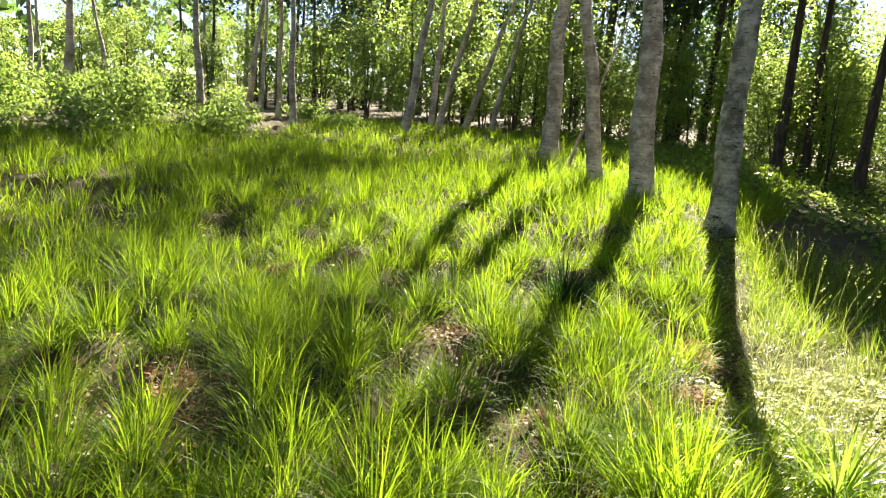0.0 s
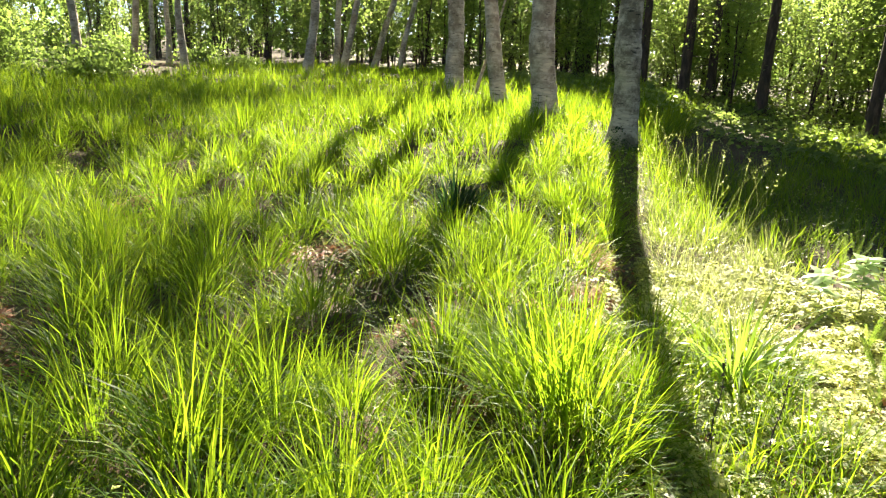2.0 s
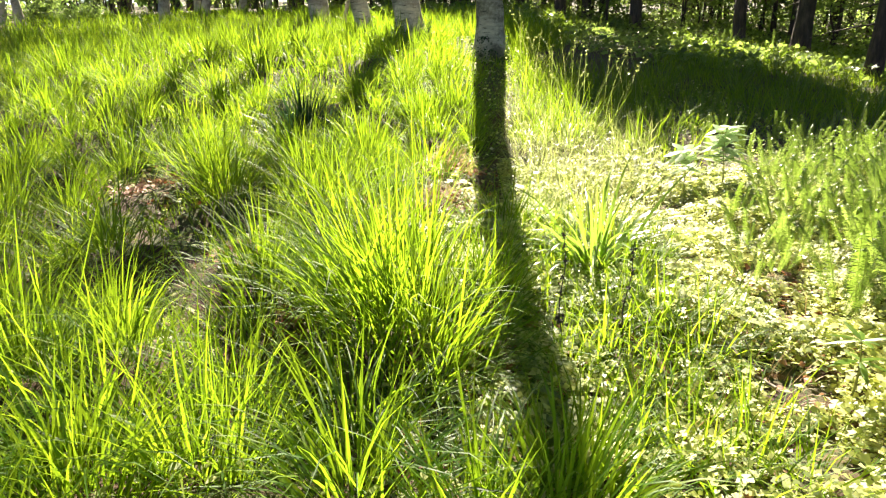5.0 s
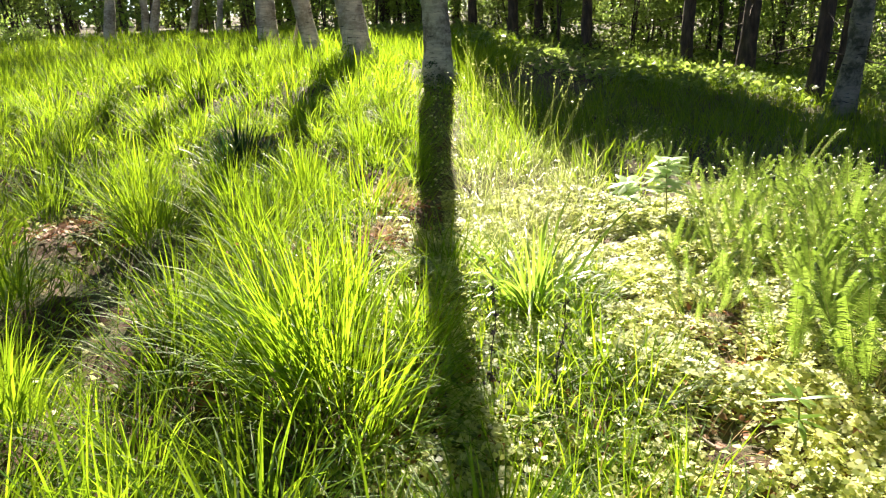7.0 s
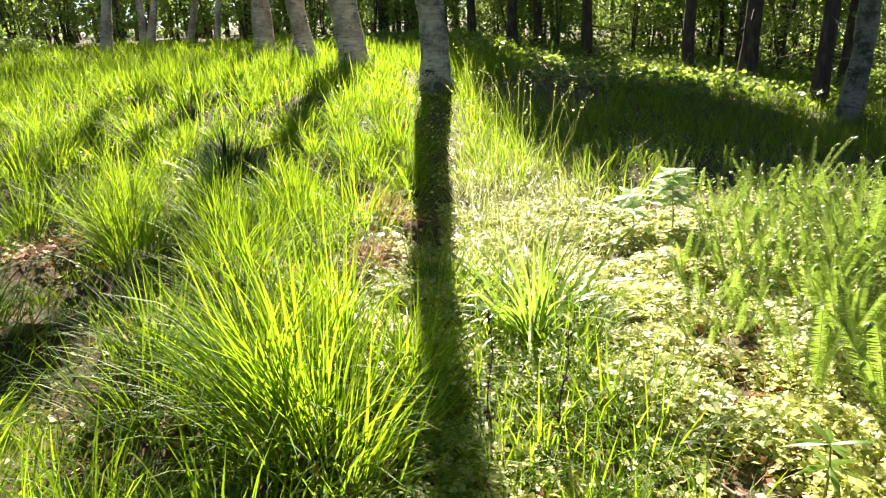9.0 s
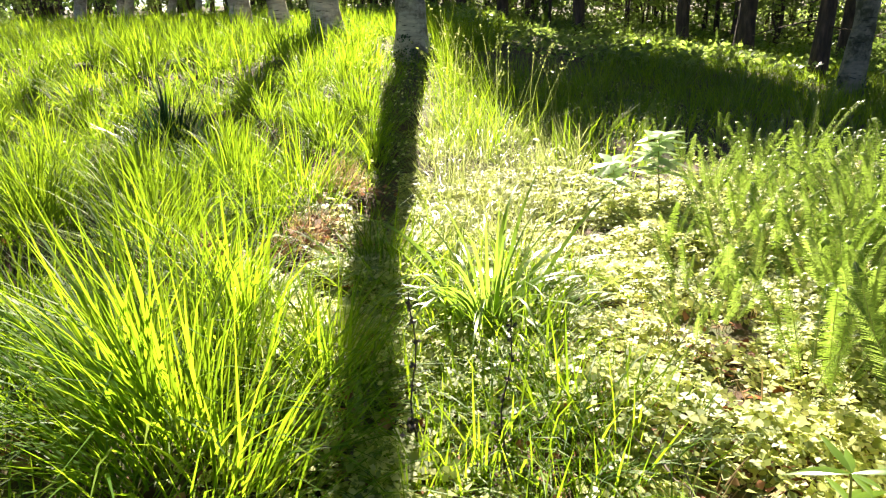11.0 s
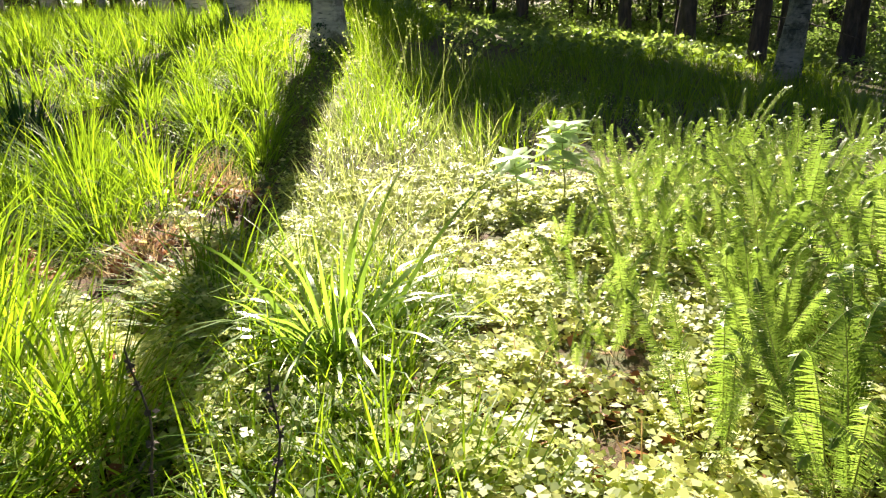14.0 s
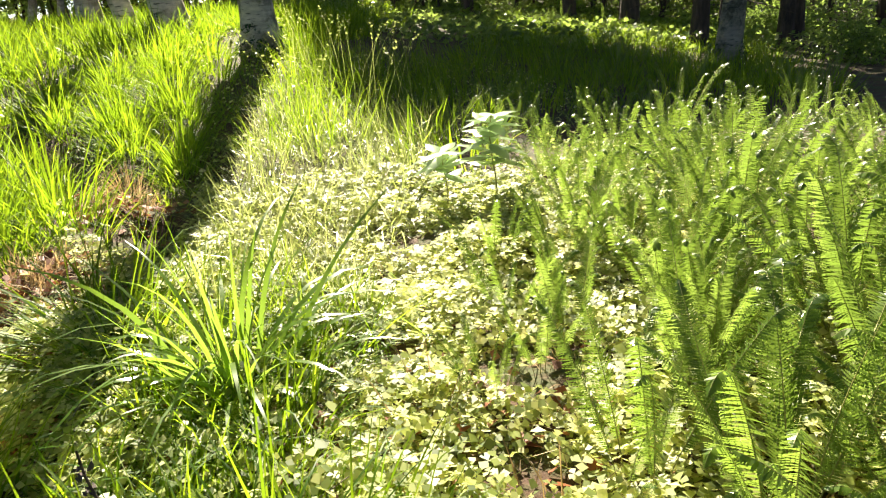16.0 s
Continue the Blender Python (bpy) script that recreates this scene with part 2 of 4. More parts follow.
def blades(root, head, length, width, lean, bend, seg=4):
    """Grass blades: roots, headings, lengths, widths, first lean and added bend (radians)."""
    n = len(root)
    v = np.zeros((n, seg + 1, 2, 3))
    pos = np.array(root, float)
    out = np.stack([np.cos(head), np.sin(head), np.zeros(n)], 1)
    tw = head + np.pi / 2 + rng.normal(0, 0.5, n)
    side = np.stack([np.cos(tw), np.sin(tw), np.zeros(n)], 1)
    for s in range(seg + 1):
        t = s / seg
        w = width * (1 - t ** 2.2) * (0.55 + 0.45 * min(1, t * 4)) + width * 0.04
        v[:, s, 0] = pos - side * (w / 2)[:, None]
        v[:, s, 1] = pos + side * (w / 2)[:, None]
        ang = lean + bend * (t + 0.5 / seg) ** 1.4
        pos = pos + (out * np.sin(ang)[:, None] + np.array([0, 0, 1.0]) * np.cos(ang)[:, None]) * (length / seg)[:, None]
    base = np.arange(n)[:, None] * (seg + 1) * 2
    s = np.arange(seg)[None] * 2
    f = np.stack([base + s, base + s + 1, base + s + 3, base + s + 2], -1).reshape(-1, 4)
    return v.reshape(-1, 3), f


def tufts(centres, count, radius, length, width, seg, splay=0.5, droop=0.9):
    """Blades growing in tufts, leaning out from each centre."""
    c = np.repeat(np.asarray(centres, float), count, axis=0)
    n = len(c)
    size = np.repeat(rng.uniform(0.75, 1.25, len(centres)), count)
    wind = np.repeat(rng.normal(0, 0.25, len(centres)), count)
    a = rng.uniform(0, 2 * np.pi, n)
    q = np.sqrt(rng.uniform(0, 1, n))
    x = c[:, 0] + np.cos(a) * q * radius * size
    y = c[:, 1] + np.sin(a) * q * radius * size
    mound = c[:, 2] if c.shape[1] > 2 else 0
    root = np.stack([x, y, ground_z(x, y) + mound * (1 - q ** 2) - 0.02], 1)
    L = length * size * rng.uniform(0.55, 1.15, n) * (1 - 0.25 * q)
    L = L * (1 - 0.27 * smooth(6.6, 9.5, y) * smooth(0.4, -0.2, x - 0.25 * np.maximum(0, y - 12)))
    head = a + rng.normal(0, 0.6, n)
    lean = np.abs(splay * q + rng.normal(0, 0.12, n) + 0.05 + wind * 0.3)
    bend = np.clip(rng.normal(droop * 0.6, droop * 0.5, n), 0.05, 2.2)
    return blades(root, head, L, width * rng.uniform(0.6, 1.3, n), lean, bend, seg)


def leaf_quads(pos, size, up=0.35):
    """Small pointed leaves, each a folded diamond, at pos."""
    n = len(pos)
    d = rng.normal(size=(n, 3))
    d /= np.linalg.norm(d, axis=1)[:, None]
    e = rng.normal(size=(n, 3)) + np.array([0, 0, up])
    w = np.cross(d, e)
    w /= np.linalg.norm(w, axis=1)[:, None] + 1e-9
    s = np.asarray(size)[:, None] * np.ones((n, 1))
    nrm = np.cross(d, w)
    v = np.stack([pos - d * s * 0.5, pos - d * s * 0.05 + w * s * 0.33 + nrm * s * 0.08, pos + d * s * 0.5, pos - d * s * 0.05 - w * s * 0.33 + nrm * s * 0.08], 1)
    return v.reshape(-1, 3), np.arange(n * 4).reshape(-1, 4)


def flat_leaves(pos, size, tilt=0.45):
    """Leaves that lie roughly level, facing the sky."""
    n = len(pos)
    a = rng.uniform(0, 2 * np.pi, n)
    nrm = np.stack([rng.normal(0, tilt, n), rng.normal(0, tilt, n), np.ones(n)], 1)
    nrm /= np.linalg.norm(nrm, axis=1)[:, None]
    d = np.stack([np.cos(a), np.sin(a), np.zeros(n)], 1)
    d -= nrm * (d * nrm).sum(1)[:, None]
    d /= np.linalg.norm(d, axis=1)[:, None]
    w = np.cross(nrm, d)
    s = np.asarray(size)[:, None]
    v = np.stack([pos - d * s * 0.5, pos + w * s * 0.42 + nrm * s * 0.12, pos + d * s * 0.5, pos - w * s * 0.42 + nrm * s * 0.12], 1)
    return v.reshape(-1, 3), np.arange(n * 4).reshape(-1, 4)


def clover_leaves(pos, size, tilt):
    """Leaves of three rounded leaflets round one point, roughly level."""
    n = len(pos)
    a0 = rng.uniform(0, 2 * np.pi, n)
    nrm = np.stack([rng.normal(0, tilt, n), rng.normal(0, tilt, n), np.ones(n)], 1)
    nrm /= np.linalg.norm(nrm, axis=1)[:, None]
    s = np.asarray(size)[:, None]
    vs = []
    for k in range(3):
        a = a0 + k * 2.09
        d = np.stack([np.cos(a), np.sin(a), np.zeros(n)], 1)
        d -= nrm * (d * nrm).sum(1)[:, None]
        w = np.cross(nrm, d)
        vs.append(np.stack([pos, pos + d * s * 0.62 + w * s * 0.5 + nrm * s * 0.1, pos + d * s * 1.05 - nrm * s * 0.05, pos + d * s * 0.62 - w * s * 0.5 + nrm * s * 0.1], 1))
    v = np.stack(vs, 1).reshape(-1, 3)
    return v, np.arange(n * 12).reshape(-1, 4)


# ---- ground: one sheet to the horizon ----
def build_ground():
    near = np.linspace(-14, 14, 141)
    ax = np.concatenate([[-600, -250, -120, -70, -45, -30, -20], near, [20, 30, 45, 70, 120, 250, 600]])
    ny = np.linspace(-6, 30, 181)
    ay = np.concatenate([[-600, -250, -100, -50, -25, -12], ny, [34, 40, 50, 70, 120, 250, 600]])
    X, Y = np.meshgrid(ax, ay, indexing="ij")
    v = np.stack([X, Y, ground_z(X, Y)], -1).reshape(-1, 3)
    i, j = np.meshgrid(np.arange(len(ax) - 1), np.arange(len(ay) - 1), indexing="ij")
    k = len(ay)
    f = np.stack([i * k + j, (i + 1) * k + j, (i + 1) * k + j + 1, i * k + j + 1], -1).reshape(-1, 4)
    tagged(new("ground", mesh_np("ground", v, f, M_SOIL, True)), "dark peaty woodland soil under grass and moss", "ground", kind="structure")


build_ground()


# ---- trees ----
def cloud(n, centres, spread):
    """n points scattered round random clump centres."""
    k = rng.integers(0, len(centres), n)
    return np.asarray(centres)[k] + rng.normal(size=(n, 3)) * spread


def birch(label, m, r, height, sway, crown_from, leaves=1500, seed=0, bark=None, leaf=None, leaf_size=0.07, low_twigs=0, group="", sides=14, name="birch_tree"):
    """A birch: tapered, slightly crooked trunk flared at the foot, thin limbs and a loose leafy crown.
    sway: sideways drift (x, y) of the trunk at 3, 6 and 10 m."""
    g = np.random.default_rng(seed)
    t = thing(name, label, "tree", m, group)
    n = 110
    z = np.concatenate([np.linspace(-0.25, 4.4, 70), np.linspace(4.5, height, 40)])
    sx = np.interp(z, [0, 3, 6, 10, 20], [0, sway[0], sway[2], sway[4], sway[4] * 1.6])
    sy = np.interp(z, [0, 3, 6, 10, 20], [0, sway[1], sway[3], sway[5], sway[5] * 1.6])
    ker = np.ones(11) / 11
    sx, sy = [np.convolve(np.pad(s, 5, mode="edge"), ker, "valid") for s in (sx, sy)]
    sx += (0.022 * np.sin(z * 2.6 + seed) + 0.02 * np.sin(z * 1.1 + 2 * seed)) * np.clip(z, 0, 1)
    sy += 0.02 * np.cos(z * 1.3 + seed) * (z > 0)
    rad = r * np.maximum(0.06, 1 - np.maximum(z, 0) / height) ** 1.25 * (1 + 0.45 * np.exp(-np.maximum(z + 0.1, 0) / 0.22))
    core = np.stack([sx, sy, z], 1)
    part("trunk", mesh_np("trunk", *tube(core, rad * (1 + 0.05 * np.sin(z * 5.3 + seed) + 0.03 * np.sin(z * 11 + seed)), sides, 0.045, seed), bark or M_BIRCH, True), t)
    tips = []
    for i in range(12):
        h = g.uniform(crown_from, height * 0.96)
        a = g.uniform(0, 2 * np.pi)
        p0 = np.array([np.interp(h, z, sx), np.interp(h, z, sy), h])
        ln = (height - h) * 0.35 + 0.7
        s = np.linspace(0, 1, 6)
        pts = p0 + np.stack([np.cos(a) * s * ln, np.sin(a) * s * ln, (s * 0.9 - 0.35 * s * s) * ln], 1) + g.normal(size=(6, 3)) * 0.03 * s[:, None]
        part("limb", mesh_np("limb", *tube(pts, np.linspace(max(0.012, r * 0.22), 0.006, 6), 5), bark or M_BIRCH, True), t)
        tips += [pts[2], pts[3], pts[4], pts[5]]
    for i in range(low_twigs):
        h = g.uniform(1.2, crown_from)
        a = g.uniform(0, 2 * np.pi)
        p0 = np.array([np.interp(h, z, sx), np.interp(h, z, sy), h])
        s = np.linspace(0, 1, 5)
        pts = p0 + np.stack([np.cos(a) * s, np.sin(a) * s, s * 0.25 + 0.1 * np.sin(s * 5)], 1) * g.uniform(0.5, 1.3)
        part("dead_twig", mesh_np("dead_twig", *tube(pts, np.linspace(0.012, 0.003, 5), 5), M_TWIG, True), t)
    part("crown", mesh_np("crown", *leaf_quads(cloud(leaves, tips, 0.5), rng.uniform(0.6, 1.3, leaves) * leaf_size), leaf or M_BIRCH_LEAF), t)
    return t


def conifer(label, m, r, height, seed=0, crown_from=7.0, needles=1800, group="", stubs=12, wide=1.5):
    """A tall spruce or pine: straight dark trunk, bare dead stubs below, drooping needled boughs above."""
    g = np.random.default_rng(seed)
    t = thing("conifer_tree", label, "tree", m, group)
    z = np.linspace(-0.2, height, 26)
    core = np.stack([0.05 * np.sin(z * 0.5 + seed), 0.05 * np.cos(z * 0.4 + seed), z], 1)
    part("trunk", mesh_np("trunk", *tube(core, r * np.maximum(0.05, 1 - z / height) * (1 + 0.4 * np.exp(-np.maximum(z, 0) / 0.25)), 10, 0.06, seed), M_PINE, True), t)
    for i in range(stubs):
        h = g.uniform(0.8, crown_from)
        a = g.uniform(0, 2 * np.pi)
        ln = g.uniform(0.4, 1.6)
        s = np.linspace(0, 1, 4)
        pts = np.array([0, 0, h]) + np.stack([np.cos(a) * s * ln, np.sin(a) * s * ln, (-0.1 * s - 0.12 * s * s) * ln], 1)
        part("dead_branch", mesh_np("dead_branch", *tube(pts, np.linspace(0.016, 0.004, 4), 4), M_PINE, True), t)
    n = needles
    h = crown_from + (height - crown_from) * g.uniform(0, 1, n) ** 1.2
    h = np.round(h / 0.45) * 0.45 + g.normal(0, 0.06, n)
    a = np.round(g.uniform(0, 2 * np.pi, n) / 0.7) * 0.7 + g.normal(0, 0.12, n) + h
    q = g.uniform(0.1, 1, n) * (0.35 + (height - h) / (height - crown_from) * wide)
    pos = np.stack([np.cos(a) * q, np.sin(a) * q, h - 0.22 * q], 1)
    part("crown", mesh_np("crown", *leaf_quads(pos, g.uniform(0.2, 0.45, n), 1.5), M_NEEDLE), t)
    return t


def broadleaf(label, m, height, spread, leaves, seed=0, leaf=None, size=0.1, group="", low=0.12, name="understory_tree", stems=3):
    """A shrub or young woodland tree with several thin stems, side branches and leaf sprays from near the ground up."""
    g = np.random.default_rng(seed)
    t = thing(name, label, "shrub" if height < 3 else "tree", m, group)
    tips = []
    for i in range(stems):
        a = g.uniform(0, 2 * np.pi)
        s = np.linspace(0, 1, 8)
        out = g.uniform(0.15, 0.6) * spread
        pts = np.stack([np.cos(a) * s ** 1.5 * out, np.sin(a) * s ** 1.5 * out, s * height * g.uniform(0.7, 1.0) - 0.1], 1) + g.normal(size=(8, 3)) * 0.04
        part("stem", mesh_np("stem", *tube(pts, np.linspace(0.012 * height ** 0.7 + 0.008, 0.006, 8), 6), M_PINE, True), t)
        for j in range(9):
            k = g.uniform(low, 1) * 7
            p0 = np.array([np.interp(k, range(8), pts[:, c]) for c in range(3)])
            b = g.uniform(0, 2 * np.pi)
            ln = spread * g.uniform(0.35, 0.9) * (1.1 - 0.5 * k / 7)
            s4 = np.linspace(0, 1, 4)
            q = p0 + np.stack([np.cos(b) * s4 * ln, np.sin(b) * s4 * ln, (0.4 * s4 - 0.3 * s4 ** 2) * ln], 1)
            if j < 3:
                part("branch", mesh_np("branch", *tube(q, np.linspace(0.01, 0.003, 4), 4), M_PINE, True), t)
            tips += [q[1], q[2], q[3]]
    pos = cloud(leaves, tips, [spread * 0.17, spread * 0.17, spread * 0.09])
    pos[:, 2] = np.maximum(pos[:, 2], 0.05)
    part("crown", mesh_np("crown", *leaf_quads(pos, g.uniform(0.6, 1.35, leaves) * size, 1.2), leaf or M_WOODS_LEAF), t)
    return t


def at(x, y, dz=0.0, turn=0.0, size=1.0, rx=0.0, ry=0.0):
    return pose(x, y, gz(x, y) + dz, rx, ry, turn) @ Matrix.Scale(size, 4)


# the four birches in a row at the edge of the meadow
birch("stout grey birch with rough dark-scarred bark in grass", at(0.20, 12.2), 0.178, 13, (-0.04, 0, 0.02, 0.1, 0.1, 0.3), 7.5, 1300, 1, M_BIRCH_OLD, sides=24, low_twigs=1)
birch("grey-white birch with peeling banded bark and mossy foot", at(-0.86, 13.5), 0.20, 13.5, (-0.22, 0.05, -0.9, 0.1, -1.3, 0.2), 8, 1300, 2, sides=24, low_twigs=3)
birch("slender pale birch leaning slightly, dark moss at its foot", at(-1.68, 15.0), 0.145, 12, (-0.52, 0, -0.8, 0.1, -0.9, 0.2), 6.0, 2600, 3, leaf_size=0.11, sides=20, low_twigs=2)
birch("straight pale birch with smooth creamy bark", at(-3.0, 17.9), 0.195, 13.5, (-0.04, 0, 0.15, 0.1, 0.4, 0.2), 4.6, 4600, 4, sides=20, leaf_size=0.14)
birch("thin bent birch sapling between larger trunks", at(-2.6, 18.2), 0.04, 5.2, (0.9, -0.3, 1.3, -0.4, 1.5, -0.5), 2.2, 160, 5, sides=8, leaf_size=0.09, name="birch_sapling")
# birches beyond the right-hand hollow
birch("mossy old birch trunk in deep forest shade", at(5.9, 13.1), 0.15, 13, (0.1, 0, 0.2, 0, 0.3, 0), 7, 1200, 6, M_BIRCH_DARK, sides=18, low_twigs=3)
conifer("dark straight conifer trunk beside a mossy birch", at(6.9, 15.6), 0.15, 12, 31, 6)

# pale birches along the back of the meadow
for i, (x, y, r, sx, sy) in enumerate([
        (-24.5, 26.2, .24, .3, 0), (-30, 30, .12, 0, 0), (-13.7, 20.2, .13, -.35, .1), (-13.6, 22.4, .12, .75, 0),
        (-13.3, 23.9, .10, .1, 0), (-11.5, 21.7, .11, -.1, 0), (-21, 34, .14, 0, 0), (-25, 36, .13, .1, 0),
        (-8.5, 23.5, .16, .75, 0), (-8.1, 25.7, .12, 1.2, 0), (-8.8, 27.0, .12, .3, 0), (-8.1, 29.2, .14, 1.5, .2),
        (-6.7, 27.8, .10, 1.1, 0), (-22.5, 22.5, .11, .1, 0), (-18, 21.5, .07, -1.0, 0), (-27, 23, .13, .2, 0), (-16.5, 28, .1, .3, 0)]):
    birch("slim white birch with dark bands at the meadow's far edge", at(x, y), r, 10.5 if x < -9 else 12.5, (sx * .6, sy, sx * 1.2, sy, sx * 1.6, sy), 3.6 if x < -14 else 4.2, 1300 if x < -14 else 3200, 40 + i, leaf_size=0.11 if x < -14 else 0.15, group="birches at the far edge", sides=10)

# dark conifers of the wood, several of them added as shade casters
NOTE = "tall dark conifer with bare lower trunk and dead branches"
# wide high crowns, mostly out of view, placed to shade the hollow and right
for i, (x, y, r, h) in enumerate([(2.9, 26.6, .17, 13), (3.9, 27.6, .16, 13.5), (1.8, 28.2, .15, 13.3), (1.0, 32.5, .17, 13), (6.9, 21.9, .17, 13), (7.7, 20.2, .2, 13), (10.2, 20.5, .18, 13), (12.4, 18.2, .18, 12.5), (9.8, 17.4, .16, 12), (4.9, 24.6, .16, 12.5), (9.3, 24.0, .18, 13), (11.6, 26.5, .18, 13), (13.4, 23.5, .18, 13)]):
    conifer(NOTE, at(x, y), r, h, 20 + i, 7.0, 2500, "dark conifers of the wood", 10, 2.4)
conifers = [conifer(NOTE, at(x, y), r, h, 24 + i, 6.4, 600, "dark conifers of the wood", 6, 1.6) for i, (x, y, r, h) in enumerate([(4.6, 38, .16, 12.5), (8.6, 34, .18, 13), (-1.5, 36, .14, 12)])]
g = np.random.default_rng(5)
spots = [(9.6, 37), (9.2, 16.8)]
while len(spots) < 96:
    x, y = g.uniform(-34, 30), g.uniform(27, 58)
    if y < 32 + 0.15 * max(0, -x) or min((x - a) ** 2 + (y - b) ** 2 for a, b in spots) < 2.0 or (x < -24 and g.uniform() < 0.6) or ((x > 3 or y > 46) and g.uniform() < 0.6) or (0 < x < 12 and y < 52 and g.uniform() < 0.7):
        continue
    spots.append((x, y))
for i, (x, y) in enumerate(spots):
    copy_thing(conifers[i % 3], at(x, y, 0, g.uniform(0, 360), g.uniform(0.75, 1.1), g.normal(0, 1.5), g.normal(0, 1.5)))

# leafy young trees and shrubs under the wood's edge
young = [broadleaf("leafy young tree with bright backlit leaves at the wood's edge", at(*p), h, s, 2900, 60 + i, None, 0.112, "young trees of the understory")
         for i, (p, h, s) in enumerate([((10.5, 27), 5.2, 2.0), ((-4.0, 32), 5.5, 2.0), ((3.6, 31), 4.4, 1.7)])]
for i in range(108):
    if i < 26:
        x, y = g.uniform(6, 20), g.uniform(22.5, 33)
    elif i < 32:
        x, y = g.uniform(10, 20), g.uniform(12, 22)
    elif i < 66:
        x, y = g.uniform(-13, 7), g.uniform(29, 37)
    else:
        x, y = g.uniform(-36, 12), g.uniform(30, 46)
    copy_thing(young[i % 3], at(x, y, 0, g.uniform(0, 360), g.uniform(0.7, 1.25)))
for x, y, k in ((4.2, 25.5, .8), (5.5, 27.2, .95), (6.6, 25.8, .8), (3.1, 28.6, .9), (7.8, 28, 1.0), (1.9, 30.5, .9), (5.0, 29.8, 1.1), (0.3, 29.0, .7), (-1.6, 31.0, .9), (8.8, 25.4, .9), (-3.4, 29.5, .7), (10.2, 23.8, .8)):
    copy_thing(young[int(g.integers(0, 3))], at(x, y, 0, g.uniform(0, 360), k))
low = [broadleaf("low leafy shrub with pale sunlit leaves", at(*p), h, s, 2300, 80 + i, M_SHRUB_LEAF, 0.10, "shrubs beside the meadow", 0.05, "shrub", 5)
       for i, (p, h, s) in enumerate([((-10.6, 16.4), 0.95, 1.2), ((-13.2, 16.8), 1.25, 1.4), ((-12.2, 14.2), 1.0, 1.3)])]
for i, (x, y, s) in enumerate([(-15, 14, 1.0), (-14.8, 18.6, 1.15), (-17.5, 16.5, 1.2), (-11.8, 18.8, .9), (-19.5, 19, 1.2), (-17, 21, 1.1), (-21, 22, 1.2), (-24, 20, 1.2), (-13, 12, .9), (-16.5, 11.5, 1),
                               (-15.5, 24.5, .8), (-12.2, 24, .7), (-10.6, 22.8, .55), (-19, 26, 1.1), (-23, 27, 1.2), (-28, 26, 1.3), (-9.6, 21.5, .4), (9.5, 18.5, .6), (10.6, 15.4, .7), (8.6, 14.2, .5), (11.4, 20, .7), (8.8, 22.5, .5)]):
    copy_thing(low[i % 3], at(x, y, 0, g.uniform(0, 360), s))
# unseen woods behind and beside the walker, added to cut skylight in the shadows
for i, (x, y) in enumerate([(-14, -12), (-9, -16), (-4, -14), (1, -17), (6, -13), (11, -16), (16, -8), (-18, -4), (17, 2), (19, 8), (14, -2), (-22, 4)]
                          + [(float(g.uniform(-18, 18)), float(g.uniform(-11, -3.5))) for _ in range(26)] + [(float(g.uniform(9, 16)), float(g.uniform(-3, 10))) for _ in range(10)] + [(float(g.uniform(-20, -13)), float(g.uniform(-3, 6))) for _ in range(8)]):
    copy_thing(conifers[i % 3], at(x, y, 0, g.uniform(0, 360), g.uniform(0.8, 1.1)))


def far_woods():
    n = 26000
    a = rng.uniform(0, 2 * np.pi, n)
    d = rng.uniform(58, 80, n)
    x, y = np.sin(a) * d, 5 + np.cos(a) * d
    lump = 8.5 + 2.5 * np.sin(a * 17) + 1.6 * np.sin(a * 41 + 1)
    z = rng.uniform(0, 1, n) ** 0.8 * lump
    keep = ~((a > 5.15) & (a < 5.75) & (z > 8))
    p = np.stack([x, y, z + ground_z(x, y)], 1)[keep]
    tagged(new("far_woods", mesh_np("far_woods", *leaf_quads(p, rng.uniform(0.7, 1.6, len(p))), M_DISTANCE)), "distant dark green woodland closing the view", "woods", kind="stuff")


far_woods()


# ---- grass ----
def spread_points(n, x0, x1, y0, y1, keep, gap):
    """Random spots in a rectangle that pass keep() and lie at least gap apart."""
    p = np.stack([rng.uniform(x0, x1, n), rng.uniform(y0, y1, n)], 1)
    p = p[keep(p[:, 0], p[:, 1])]
    cells, out = {}, []
    for x, y in p:
        c = (int(x // gap), int(y // gap))
        if all((x - a) ** 2 + (y - b) ** 2 >= gap * gap for i in (-1, 0, 1) for j in (-1, 0, 1) for a, b in cells.get((c[0] + i, c[1] + j), ())):
            cells.setdefault(c, []).append((x, y))
            out.append((x, y))
    return np.array(out)


BARE = [(-3.4, 5.7, 0.5), (-0.30, 7.0, 0.5), (-0.24, 8.05, 0.26), (-1.15, 6.35, 0.2), (-0.85, 5.6, 0.13), (-2.3, 7.6, 0.45), (-0.1, 6.3, 0.36), (0.0, 5.5, 0.3), (0.0, 4.8, 0.25), (-4.2, 8.2, .3), (-1.33, 8.5, .3), (-2.0, 5.4, .25)]


def off_bare(x, y):
    ok = np.ones(len(x), bool)
    for a, b, r in BARE:
        ok &= (x - a) ** 2 + (y - b) ** 2 > r * r
    return ok


def meadow(x, y):
    edge = 0.05 + 0.1 * np.sin(y * 2.1) + 0.35 * smooth(10, 12.5, y) + 0.25 * np.maximum(0, y - 12)
    foot = (x > -0.12 - 0.1 * (y > 11)) & (x < 0.75) & (y > 9.0) & (y < 12.9)
    return (x < edge) & ~foot & off_bare(x, y) & ((x + 0.1) ** 2 + (y - 3.5) ** 2 > 0.85) & (x > -4.4 - 0.7 * y)


